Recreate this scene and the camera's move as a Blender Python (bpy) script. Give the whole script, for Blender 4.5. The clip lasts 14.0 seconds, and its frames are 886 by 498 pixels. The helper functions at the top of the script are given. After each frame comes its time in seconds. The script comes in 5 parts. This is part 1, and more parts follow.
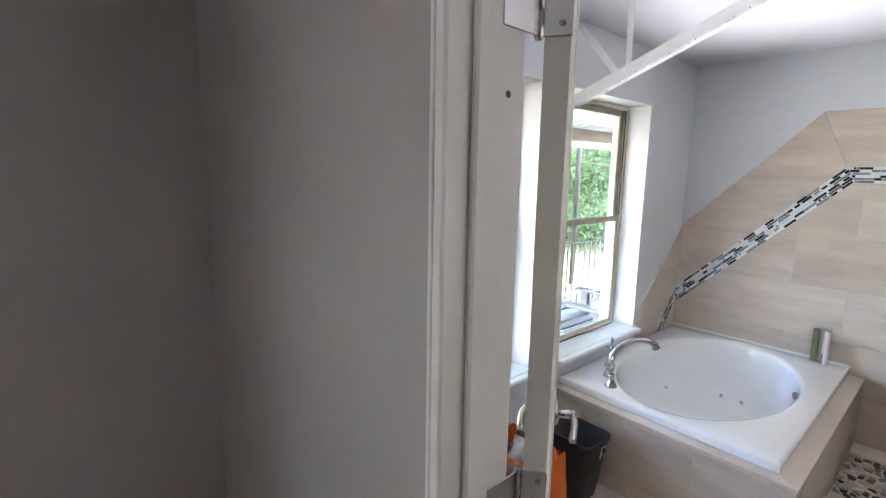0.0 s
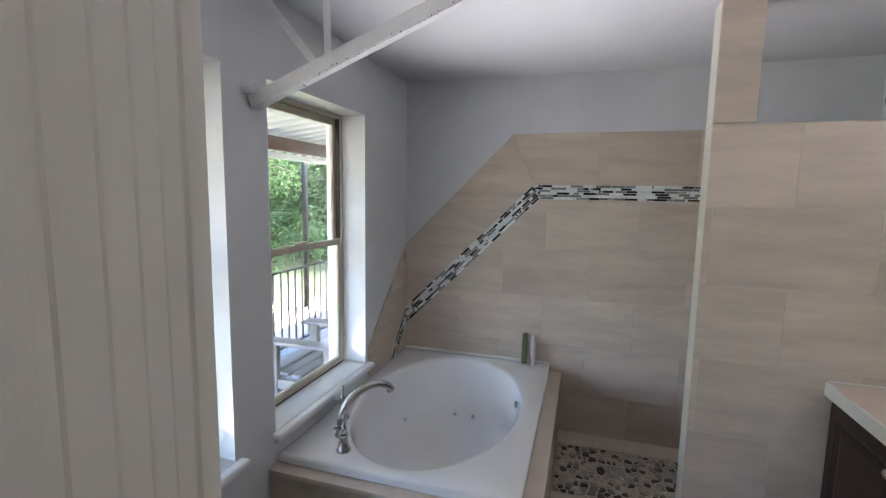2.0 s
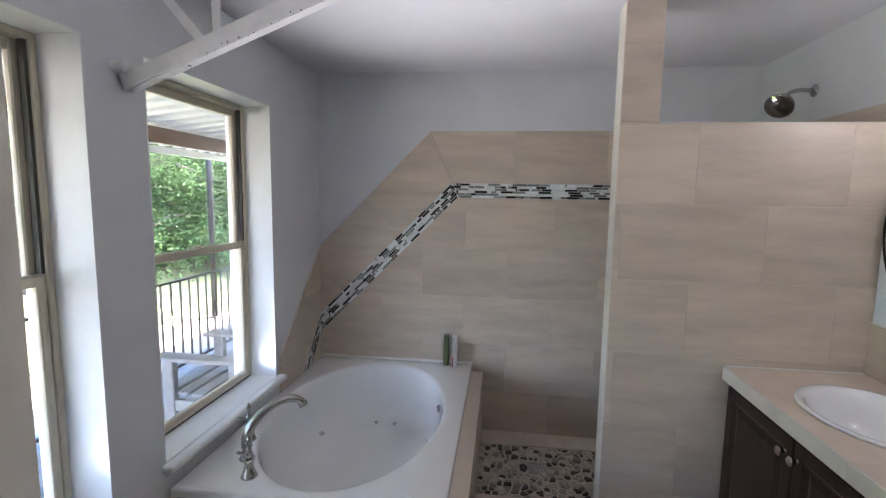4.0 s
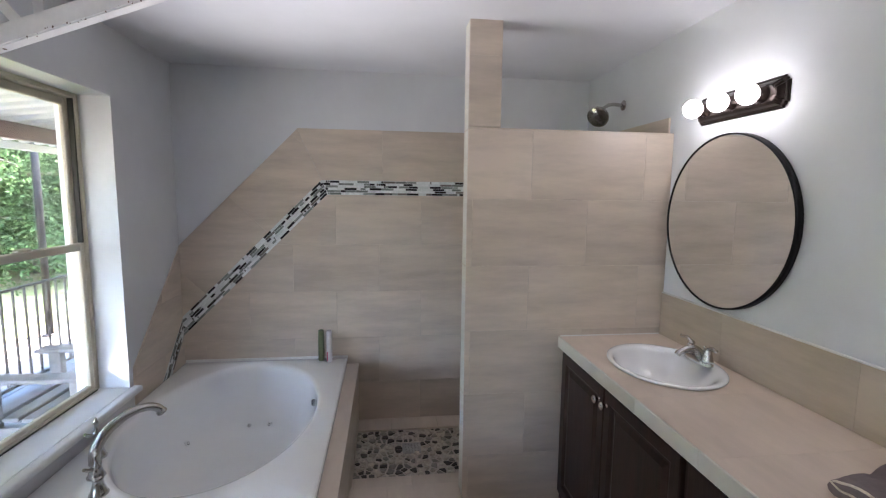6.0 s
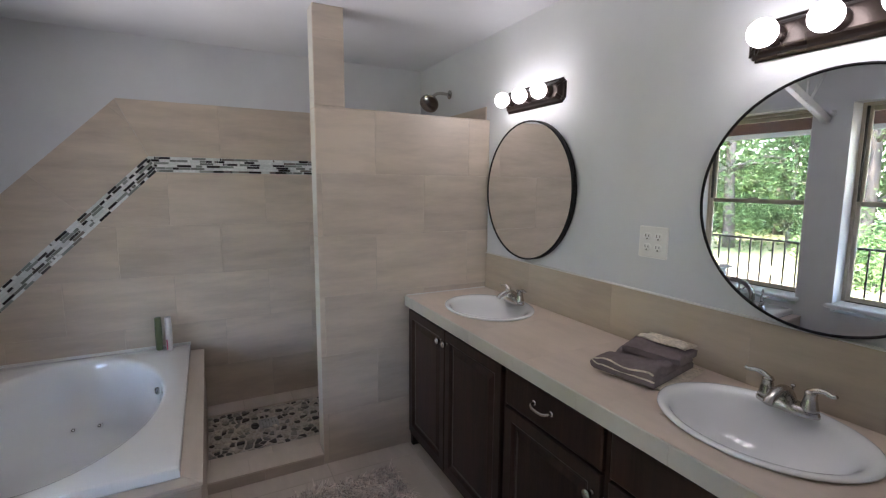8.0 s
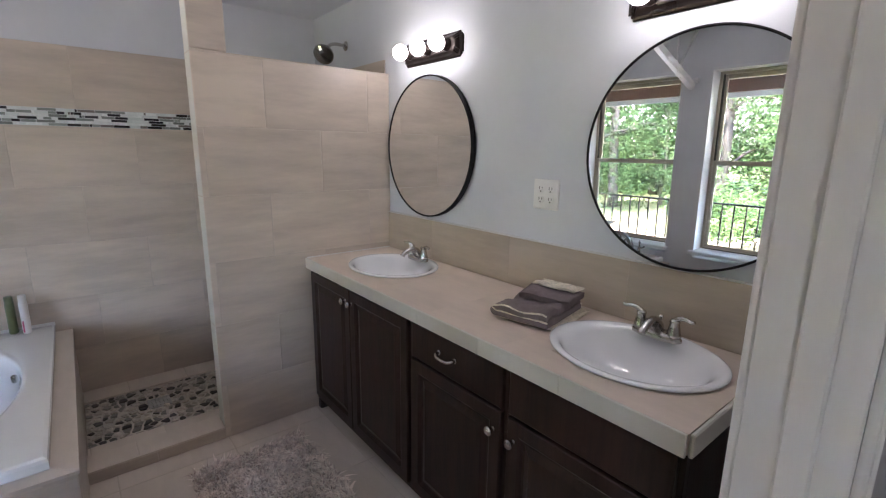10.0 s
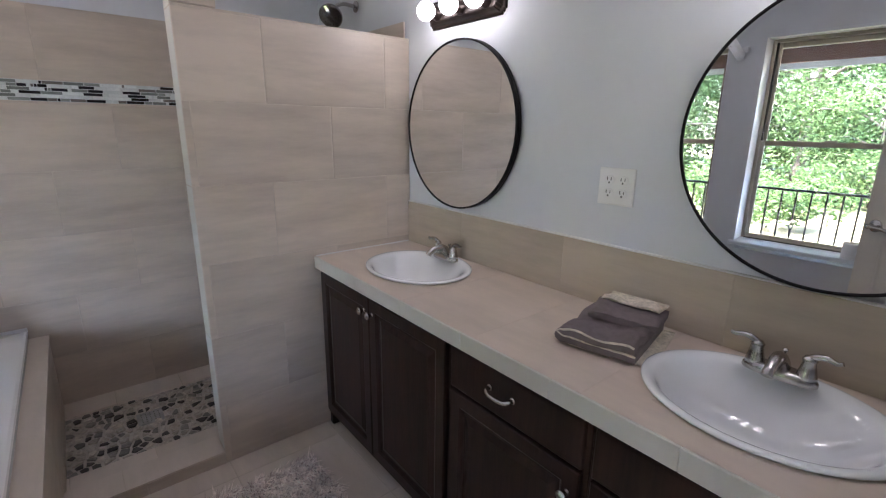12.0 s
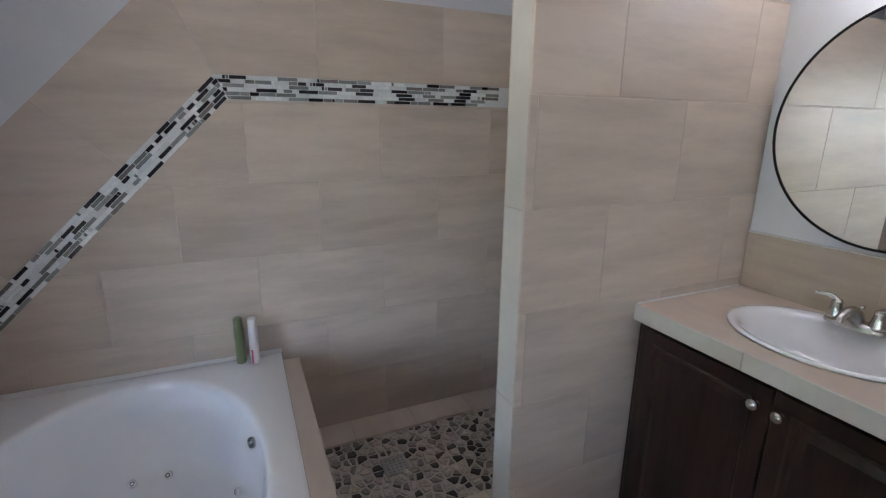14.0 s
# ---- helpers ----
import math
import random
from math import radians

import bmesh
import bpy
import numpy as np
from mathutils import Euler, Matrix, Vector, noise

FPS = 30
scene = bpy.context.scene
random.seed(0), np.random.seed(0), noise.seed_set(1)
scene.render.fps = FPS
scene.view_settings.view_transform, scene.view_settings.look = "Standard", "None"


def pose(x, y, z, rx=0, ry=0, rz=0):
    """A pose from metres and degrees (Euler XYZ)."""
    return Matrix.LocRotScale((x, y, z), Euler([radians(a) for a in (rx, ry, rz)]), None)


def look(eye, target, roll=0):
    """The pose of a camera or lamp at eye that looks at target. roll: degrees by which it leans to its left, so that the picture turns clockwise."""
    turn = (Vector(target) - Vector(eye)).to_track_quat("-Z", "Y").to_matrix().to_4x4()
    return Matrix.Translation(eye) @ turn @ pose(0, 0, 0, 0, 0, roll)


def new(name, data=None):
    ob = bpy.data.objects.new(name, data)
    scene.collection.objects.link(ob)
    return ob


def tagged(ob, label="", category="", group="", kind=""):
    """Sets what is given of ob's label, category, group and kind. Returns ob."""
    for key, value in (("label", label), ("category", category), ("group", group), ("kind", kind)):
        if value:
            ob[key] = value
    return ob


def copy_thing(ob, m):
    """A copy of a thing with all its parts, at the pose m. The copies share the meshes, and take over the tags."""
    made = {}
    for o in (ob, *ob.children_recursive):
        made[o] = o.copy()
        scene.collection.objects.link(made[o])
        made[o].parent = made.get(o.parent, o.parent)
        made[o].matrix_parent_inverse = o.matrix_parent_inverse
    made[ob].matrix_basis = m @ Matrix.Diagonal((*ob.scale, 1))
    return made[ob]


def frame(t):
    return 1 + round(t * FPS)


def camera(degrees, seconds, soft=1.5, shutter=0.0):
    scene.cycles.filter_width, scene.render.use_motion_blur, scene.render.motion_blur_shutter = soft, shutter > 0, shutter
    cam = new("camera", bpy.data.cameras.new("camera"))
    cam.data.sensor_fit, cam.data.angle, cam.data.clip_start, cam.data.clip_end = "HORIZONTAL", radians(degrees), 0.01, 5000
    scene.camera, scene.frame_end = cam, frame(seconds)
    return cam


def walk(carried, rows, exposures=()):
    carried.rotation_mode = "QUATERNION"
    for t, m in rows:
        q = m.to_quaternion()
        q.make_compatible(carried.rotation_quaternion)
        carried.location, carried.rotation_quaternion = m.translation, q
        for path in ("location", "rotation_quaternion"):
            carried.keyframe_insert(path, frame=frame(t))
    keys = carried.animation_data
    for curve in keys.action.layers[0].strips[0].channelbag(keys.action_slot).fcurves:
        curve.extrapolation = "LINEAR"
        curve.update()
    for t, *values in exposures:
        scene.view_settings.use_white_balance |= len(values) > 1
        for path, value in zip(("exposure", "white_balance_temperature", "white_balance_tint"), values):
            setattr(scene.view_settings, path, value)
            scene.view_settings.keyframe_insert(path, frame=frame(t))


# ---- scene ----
cam = camera(87.9, 14.0, soft=1.2)
EXPOSURES = [(0.0, 5.95, 6000, 18), (0.6, 5.35, 6000, 18), (1.2, 5.0, 6080, 18), (4.5, 5.05, 6080, 20), (6.0, 5.13, 6100, 20), (7.5, 4.82, 6160, 20), (9.0, 5.03, 6180, 21), (11.5, 5.05, 6000, 23), (12.5, 4.95, 5980, 22), (14.0, 4.95, 5980, 21)]
PATH = [
    (0, (-0.123, -0.051, 1.512), (1.171, 1.44, 1.188), 1.0),
    (0.5, (0.032, 0.033, 1.526), (1.608, 1.23, 1.239), 1.3),
    (1, (0.184, 0.058, 1.513), (1.944, 0.972, 1.257), 1.1),
    (1.5, (0.303, 0.097, 1.515), (2.146, 0.835, 1.27), 1.0),
    (2, (0.378, 0.139, 1.52), (2.277, 0.72, 1.283), 1.0),
    (4.5, (0.477, 0.134, 1.503), (2.456, 0.308, 1.272), 0.8),
    (5, (0.457, 0.099, 1.504), (2.442, 0.162, 1.269), 0.7),
    (5.5, (0.421, 0.054, 1.503), (2.406, -0.026, 1.274), 0.7),
    (6, (0.355, 0.053, 1.501), (2.326, -0.194, 1.271), 0.7),
    (6.5, (0.273, 0.074, 1.489), (2.216, -0.341, 1.256), 0.7),
    (7, (0.222, 0.105, 1.47), (2.121, -0.476, 1.228), 0.6),
    (7.5, (0.177, 0.133, 1.446), (2.014, -0.615, 1.192), 0.5),
    (8, (0.142, 0.162, 1.438), (1.905, -0.741, 1.163), 0.5),
    (8.5, (0.131, 0.174, 1.419), (1.82, -0.854, 1.118), 0.5),
    (9, (0.13, 0.169, 1.399), (1.754, -0.949, 1.063), 0.5),
    (11.5, (0.322, 0.063, 1.398), (1.783, -1.207, 0.896), 0.9),
    (12, (0.5, 0.041, 1.41), (1.999, -1.181, 0.898), 0.8),
    (12.5, (0.727, 0.065, 1.426), (2.299, -1.058, 0.911), 0.7),
    (13, (0.924, 0.135, 1.426), (2.582, -0.864, 0.924), 0.8),
    (13.5, (1.125, 0.231, 1.42), (2.857, -0.635, 0.918), 0.6),
    (14, (1.333, 0.39, 1.402), (3.106, -0.384, 0.894), 0.5),
]
walk(cam, [(t, look(eye, target, roll)) for t, eye, target, roll in PATH], EXPOSURES)

# ---------- world and sun ----------
world = bpy.data.worlds.new("sky")
scene.world = world
world.use_nodes = True
wn = world.node_tree
sky = wn.nodes.new("ShaderNodeTexSky")
sky.sky_type = "NISHITA"
sky.sun_disc = False
sky.sun_elevation, sky.sun_rotation = radians(58), radians(200)
wn.links.new(sky.outputs[0], wn.nodes["Background"].inputs[0])
wn.nodes["Background"].inputs[1].default_value = 0.15
sun_data = bpy.data.lights.new("sun", "SUN")
sun_data.energy, sun_data.angle, sun_data.color = 3.3, radians(0.5), (1.0, 0.95, 0.87)
sun = new("sun", sun_data)
sun.matrix_world = look((0, 0, 0), (-0.35, 0.42, -0.95))
# added lamps in the window openings, standing in for the sunlit yard's upward bounce
for wx in (1.231, 2.295, -1.30):
    glow_data = bpy.data.lights.new("yard_bounce_fill", "AREA")
    glow_data.shape, glow_data.size, glow_data.size_y = "RECTANGLE", 0.80, 0.09
    glow_data.energy, glow_data.color, glow_data.spread = 0.14, (1.0, 0.97, 0.93), radians(64)
    glow = new("yard_bounce_fill", glow_data)
    glow.matrix_world = look((wx, 1.372, 0.60), (wx, 1.372 - 0.574, 0.60 + 0.819))

# ---------- materials ----------
def rgb(r, g, b):
    """sRGB 0-255 to linear."""
    return tuple(((c / 255 + 0.055) / 1.055) ** 2.4 if c > 10 else c / 255 / 12.92 for c in (r, g, b))


def material(name, colour, rough=0.5, metal=0.0, var=0.08, scale=8.0, stretch=(1, 1, 1), bump=0.0, bump_scale=60.0,
             rand=0.0, colour2=None, spec=0.5, coat=0.0, rough_var=0.08, local=False):
    m = bpy.data.materials.new(name)
    m.use_nodes = True
    nt = m.node_tree
    L, N = nt.links.new, nt.nodes
    b = N["Principled BSDF"]
    b.inputs["Roughness"].default_value = rough
    b.inputs["Metallic"].default_value = metal
    b.inputs["Specular IOR Level"].default_value = spec
    b.inputs["Coat Weight"].default_value = coat
    geo = N.new("ShaderNodeTexCoord" if local else "ShaderNodeNewGeometry")
    vec = geo.outputs["Object" if local else "Position"]
    if rand:
        info = N.new("ShaderNodeObjectInfo")
        add = N.new("ShaderNodeVectorMath")
        add.operation = "MULTIPLY_ADD"
        add.inputs[1].default_value = (17.0, 23.0, 31.0)
        L(info.outputs["Random"], add.inputs[0])
        L(vec, add.inputs[2])
        vec = add.outputs[0]
    mp = N.new("ShaderNodeMapping")
    mp.inputs["Scale"].default_value = stretch
    L(vec, mp.inputs["Vector"])
    n1 = N.new("ShaderNodeTexNoise")
    n1.inputs["Scale"].default_value, n1.inputs["Detail"].default_value = scale, 6
    n1.inputs["Roughness"].default_value = 0.62
    L(mp.outputs[0], n1.inputs["Vector"])
    n2 = N.new("ShaderNodeTexNoise")
    n2.inputs["Scale"].default_value, n2.inputs["Detail"].default_value = scale * 0.23, 3
    L(mp.outputs[0], n2.inputs["Vector"])
    mix = N.new("ShaderNodeMath")
    mix.operation = "MULTIPLY_ADD"
    mix.inputs[1].default_value = 0.45
    half = N.new("ShaderNodeMath")
    half.operation = "MULTIPLY"
    half.inputs[1].default_value = 0.55
    L(n1.outputs["Fac"], half.inputs[0])
    L(n2.outputs["Fac"], mix.inputs[0])
    L(half.outputs[0], mix.inputs[2])
    fac = mix.outputs[0]
    ramp = N.new("ShaderNodeValToRGB")
    c1 = colour2 or tuple(c * (1 - 2.2 * var) for c in colour)
    c2 = tuple(min(1.0, c * (1 + 0.9 * var)) for c in colour)
    ramp.color_ramp.elements[0].position, ramp.color_ramp.elements[1].position = 0.36, 0.62
    ramp.color_ramp.elements[0].color, ramp.color_ramp.elements[1].color = (*c1, 1), (*c2, 1)
    L(fac, ramp.inputs[0])
    out = ramp.outputs[0]
    if rand:
        hsv = N.new("ShaderNodeHueSaturation")
        val = N.new("ShaderNodeMapRange")
        val.inputs["To Min"].default_value, val.inputs["To Max"].default_value = 1 - rand, 1 + rand
        L(info.outputs["Random"], val.inputs["Value"])
        L(val.outputs[0], hsv.inputs["Value"])
        L(out, hsv.inputs["Color"])
        out = hsv.outputs[0]
    L(out, b.inputs["Base Color"])
    if rough_var:
        rr = N.new("ShaderNodeMapRange")
        rr.inputs["To Min"].default_value, rr.inputs["To Max"].default_value = max(0.02, rough - rough_var), min(1, rough + rough_var)
        L(n2.outputs["Fac"], rr.inputs["Value"])
        L(rr.outputs[0], b.inputs["Roughness"])
    if bump:
        n3 = N.new("ShaderNodeTexNoise")
        n3.inputs["Scale"].default_value, n3.inputs["Detail"].default_value = bump_scale, 4
        L(mp.outputs[0], n3.inputs["Vector"])
        bp = N.new("ShaderNodeBump")
        bp.inputs["Strength"].default_value, bp.inputs["Distance"].default_value = bump, 0.004
        L(n3.outputs["Fac"], bp.inputs["Height"])
        L(bp.outputs[0], b.inputs["Normal"])
    return m


def picked(name, colours, rough=0.35, var=0.12, scale=60, coat=0.0, by="object"):
    """A material that takes one of several colours for each piece."""
    m = material(name, (0.5, 0.5, 0.5), rough=rough, var=var, scale=scale, bump=0.12, bump_scale=90, coat=coat)
    nt = m.node_tree
    L, N = nt.links.new, nt.nodes
    b = N["Principled BSDF"]
    old = b.inputs["Base Color"].links[0].from_socket
    if by == "object":
        src = N.new("ShaderNodeObjectInfo").outputs["Random"]
    else:
        src = N.new("ShaderNodeNewGeometry").outputs["Random Per Island"]
    r = N.new("ShaderNodeValToRGB")
    r.color_ramp.interpolation = "CONSTANT"
    while len(r.color_ramp.elements) < len(colours):
        r.color_ramp.elements.new(0.5)
    for i, c in enumerate(colours):
        r.color_ramp.elements[i].position = i / len(colours)
        r.color_ramp.elements[i].color = (*c, 1)
    L(src, r.inputs[0])
    mx = N.new("ShaderNodeMix")
    mx.data_type, mx.blend_type = "RGBA", "MULTIPLY"
    mx.inputs["Factor"].default_value = 1.0
    L(r.outputs[0], mx.inputs["A"])
    sc = N.new("ShaderNodeVectorMath")
    sc.operation = "SCALE"
    sc.inputs["Scale"].default_value = 2.0
    L(old, sc.inputs[0])
    L(sc.outputs[0], mx.inputs["B"])
    L(mx.outputs["Result"], b.inputs["Base Color"])
    return m


def emitter(name, colour, strength):
    m = bpy.data.materials.new(name)
    m.use_nodes = True
    b = m.node_tree.nodes["Principled BSDF"]
    b.inputs["Base Color"].default_value = (0.9, 0.9, 0.88, 1)
    b.inputs["Emission Color"].default_value = (*colour, 1)
    b.inputs["Emission Strength"].default_value = strength
    return m


def glass(name):
    m = bpy.data.materials.new(name)
    m.use_nodes = True
    b = m.node_tree.nodes["Principled BSDF"]
    b.inputs["Base Color"].default_value = (0.97, 0.99, 0.98, 1)
    b.inputs["Roughness"].default_value = 0.0
    b.inputs["IOR"].default_value = 1.45
    b.inputs["Transmission Weight"].default_value = 1.0
    return m


WALL = material("wall_paint", (0.675, 0.687, 0.71), rough=0.55, var=0.03, scale=3, bump=0.10, bump_scale=140)
HALL = material("hall_paint", (0.40, 0.36, 0.325), rough=0.6, var=0.04, scale=3, bump=0.10, bump_scale=140)
CEIL = material("ceiling_paint", (0.66, 0.67, 0.70), rough=0.8, var=0.03, scale=2.5, bump=0.16, bump_scale=90)
WHITE = material("white_trim_paint", (0.78, 0.79, 0.80), rough=0.35, var=0.03, scale=5, bump=0.05, bump_scale=70)
TRIMP = material("cream_trim_paint", (0.79, 0.75, 0.69), rough=0.5, var=0.05, scale=5, stretch=(1, 1, 0.2), bump=0.15, bump_scale=40)
DOORP = material("door_paint", (0.70, 0.66, 0.58), rough=0.55, var=0.03, scale=5, stretch=(1, 1, 0.05), bump=0.14, bump_scale=110, local=True)
TILE = material("beige_wall_tile", (0.588, 0.495, 0.408), rough=0.38, var=0.10, scale=2.5, stretch=(1.0, 1.0, 5.5), bump=0.04, bump_scale=30, rand=0.035)
TILE_D = material("beige_tile_laid_aslant", (0.588, 0.495, 0.408), rough=0.38, var=0.10, scale=2.5, stretch=(1, 1, 5.5), bump=0.04, bump_scale=30, rand=0.035)
for nd in TILE_D.node_tree.nodes:
    if nd.bl_idname == "ShaderNodeMapping":
        nd.inputs["Rotation"].default_value = (radians(45), 0, 0)
TILE_H = material("beige_flat_tile", (0.63, 0.54, 0.465), rough=0.33, var=0.055, scale=3.0, stretch=(1.3, 4.0, 1.0), bump=0.04, bump_scale=30, rand=0.03)
TILE_S = material("tan_splash_tile", (0.50, 0.415, 0.325), rough=0.36, var=0.09, scale=2.8, stretch=(1.0, 1.0, 5.5), bump=0.04, bump_scale=30, rand=0.02)
TILE_C = material("warm_counter_tile", (0.66, 0.545, 0.455), rough=0.30, var=0.06, scale=3.0, stretch=(1.3, 4.0, 1.0), bump=0.04, bump_scale=30, rand=0.03)
STONEBED = material("pebble_grout", (0.54, 0.48, 0.42), rough=0.85, var=0.08, scale=30, bump=0.2, bump_scale=200)
GROUT = material("beige_grout", (0.585, 0.505, 0.425), rough=0.85, var=0.08, scale=30, bump=0.2, bump_scale=200)
CAULK = material("white_caulk", (0.74, 0.73, 0.71), rough=0.5, var=0.03)
ACRYL = material("white_acrylic", (0.86, 0.86, 0.865), rough=0.06, var=0.015, scale=2, coat=0.5, rough_var=0.03)
CERAM = material("white_ceramic", (0.87, 0.88, 0.89), rough=0.07, var=0.015, scale=2, coat=0.6, rough_var=0.02)
NICKEL = material("brushed_nickel", (0.52, 0.50, 0.48), rough=0.22, metal=1.0, var=0.05, scale=40, rough_var=0.06)
CHROME = material("dark_chrome", (0.32, 0.31, 0.30), rough=0.15, metal=1.0, var=0.05, scale=30)
ESPR = material("espresso_wood", (0.030, 0.0145, 0.0105), spec=0.3, rough=0.38, var=0.3, scale=9, stretch=(6, 6, 0.6), bump=0.10, bump_scale=30, rough_var=0.1)
BRONZE = material("dark_bronze", (0.035, 0.024, 0.020), rough=0.3, metal=0.6, var=0.2, scale=20)
BLACK = material("black_frame", (0.010, 0.009, 0.009), rough=0.55, var=0.1, spec=0.2)
BLACKP = material("black_plastic", (0.012, 0.012, 0.012), rough=0.5, var=0.15, scale=60, bump=0.2, bump_scale=400)
VINYL = material("tan_window_vinyl", (0.57, 0.52, 0.41), rough=0.42, var=0.05, scale=8)
GASKET = material("dark_gasket", (0.06, 0.055, 0.045), rough=0.6, var=0.1)
GLASS = glass("window_glass")
MIRROR = material("mirror_silver", (0.88, 0.89, 0.89), rough=0.004, metal=1.0, var=0.0, rough_var=0)
BULB = emitter("lit_globe", (1.0, 0.96, 0.91), 0.62)
STEEL = material("white_painted_steel", (0.72, 0.72, 0.72), rough=0.45, var=0.06, scale=14, bump=0.15, bump_scale=40)
RUST = material("rust_spots", (0.10, 0.045, 0.025), rough=0.9, var=0.3, scale=60)
PLATE = material("almond_plastic", (0.83, 0.82, 0.80), rough=0.35, var=0.02)
SLOT = material("dark_slot", (0.05, 0.045, 0.04), rough=0.6, var=0.1)
TOWEL = material("grey_terry_cloth", (0.215, 0.175, 0.172), rough=0.95, var=0.08, scale=60, bump=0.45, bump_scale=500, spec=0.1)
TRIMC = material("cream_cotton_edge", (0.78, 0.70, 0.57), rough=0.95, var=0.15, scale=120, bump=0.7, bump_scale=400, spec=0.1)
RUG = material("shaggy_rug_pile", (0.42, 0.38, 0.36), rough=0.95, var=0.4, scale=25, spec=0.1)
MOSAIC = {
    "dark": picked("dark_glass_mosaic", [rgb(30, 31, 36), rgb(44, 44, 48), rgb(26, 26, 30)], rough=0.15, var=0.08, scale=90, coat=0.5),
    "grey": picked("grey_glass_mosaic", [rgb(136, 142, 138), rgb(124, 128, 124), rgb(150, 155, 151), rgb(128, 121, 117)], rough=0.2, var=0.1, scale=90, coat=0.4),
    "pale": picked("pale_glass_mosaic", [rgb(226, 230, 229), rgb(236, 239, 238), rgb(216, 221, 220)], rough=0.15, var=0.06, scale=90, coat=0.5)}
MOSBED = material("pale_mosaic_grout", (0.72, 0.73, 0.73), rough=0.8, var=0.05, scale=30)
PEBCOL = [rgb(96, 90, 84), rgb(192, 180, 166), rgb(64, 57, 53), rgb(180, 170, 158), rgb(150, 143, 134), rgb(204, 194, 180), rgb(186, 174, 160), rgb(78, 74, 70), rgb(198, 188, 175), rgb(130, 126, 120), rgb(190, 182, 172), rgb(172, 162, 150), rgb(54, 48, 45), rgb(200, 190, 178)]
PEBBLE = picked("broken_pebbles", PEBCOL, rough=0.4, var=0.2, scale=70)
PEBBLES = picked("broken_pebbles_far", PEBCOL, rough=0.4, var=0.2, scale=70, by="island")
ORANGE = material("orange_bag", (0.75, 0.16, 0.02), rough=0.45, var=0.12, scale=12, bump=0.5, bump_scale=18)
CLEARB = material("crumpled_plastic", (0.45, 0.42, 0.46), rough=0.25, var=0.3, scale=25, bump=0.8, bump_scale=35)
GREENB = material("green_bottle", (0.15, 0.185, 0.085), rough=0.35, var=0.1, coat=0.3)
WHITEB = material("white_bottle", (0.72, 0.68, 0.67), rough=0.3, var=0.03, coat=0.3)
PINKL = material("pink_print", (0.55, 0.12, 0.2), rough=0.4, var=0.1)
PAPER = material("tissue_paper", (0.82, 0.81, 0.80), rough=0.9, var=0.03, bump=0.3, bump_scale=150)
DECKM = material("grey_deck_boards", (0.23, 0.235, 0.25), rough=0.7, var=0.15, scale=6, stretch=(1, 10, 1), bump=0.2, bump_scale=30, rand=0.08)
BENCHM = material("weathered_bench_wood", (0.24, 0.215, 0.205), rough=0.75, var=0.2, scale=8, stretch=(1.2, 10, 10), bump=0.3, bump_scale=40)
IRON = material("dark_iron", (0.055, 0.045, 0.04), rough=0.5, metal=0.3, var=0.2, scale=20)
ROOFM = material("white_metal_roof", (0.50, 0.52, 0.54), rough=0.4, var=0.04, scale=4)
CEDAR = material("red_stained_beam", (0.10, 0.045, 0.03), rough=0.6, var=0.25, scale=6, stretch=(0.4, 6, 6), bump=0.2, bump_scale=20)
GRAVEL = material("pale_gravel_ground", (0.26, 0.22, 0.18), rough=0.95, var=0.25, scale=0.8, bump=0.5, bump_scale=40, colour2=(0.17, 0.125, 0.09))
LAWN = material("thin_grass_and_litter", (0.13, 0.16, 0.055), rough=0.95, var=0.3, scale=0.9, bump=0.6, bump_scale=30, colour2=(0.22, 0.17, 0.11))
BARK = material("tree_bark", (0.11, 0.085, 0.065), rough=0.9, var=0.3, scale=14, stretch=(1, 1, 0.3), bump=0.6, bump_scale=30)
LEAF = picked("leaves", [(0.085, 0.145, 0.048), (0.10, 0.165, 0.06), (0.065, 0.115, 0.04), (0.125, 0.19, 0.072)], rough=0.6, var=0.15, scale=3, by="island")
LEAF.node_tree.nodes["Principled BSDF"].inputs["Specular IOR Level"].default_value = 0.15
# leaves let a part of the light through
leaf_nodes = LEAF.node_tree.nodes
thin = leaf_nodes.new("ShaderNodeBsdfTranslucent")
leaf_mix = leaf_nodes.new("ShaderNodeMixShader")
leaf_mix.inputs[0].default_value = 0.45
LEAF.node_tree.links.new(leaf_nodes["Principled BSDF"].inputs["Base Color"].links[0].from_socket, thin.inputs["Color"])
LEAF.node_tree.links.new(leaf_nodes["Principled BSDF"].outputs[0], leaf_mix.inputs[1])
LEAF.node_tree.links.new(thin.outputs[0], leaf_mix.inputs[2])
LEAF.node_tree.links.new(leaf_mix.outputs[0], leaf_nodes["Material Output"].inputs["Surface"])
SIDING = material("pale_siding", (0.55, 0.52, 0.47), rough=0.7, var=0.06, scale=5)

# ---------- mesh helpers ----------
def box(bm, x0, x1, y0, y1, z0, z1, bev=0.0, seg=1):
    vs = [bm.verts.new((x, y, z)) for z in (z0, z1) for y in (y0, y1) for x in (x0, x1)]
    fs = [bm.faces.new([vs[i] for i in q]) for q in ((0, 2, 3, 1), (4, 5, 7, 6), (0, 1, 5, 4), (2, 6, 7, 3), (0, 4, 6, 2), (1, 3, 7, 5))]
    if bev:
        es = list({e for f in fs for e in f.edges})
        bmesh.ops.bevel(bm, geom=es, offset=bev, segments=seg, affect="EDGES", profile=0.5)
    return bm


def boxes(*specs):
    bm = bmesh.new()
    for s in specs:
        box(bm, *s)
    return bm


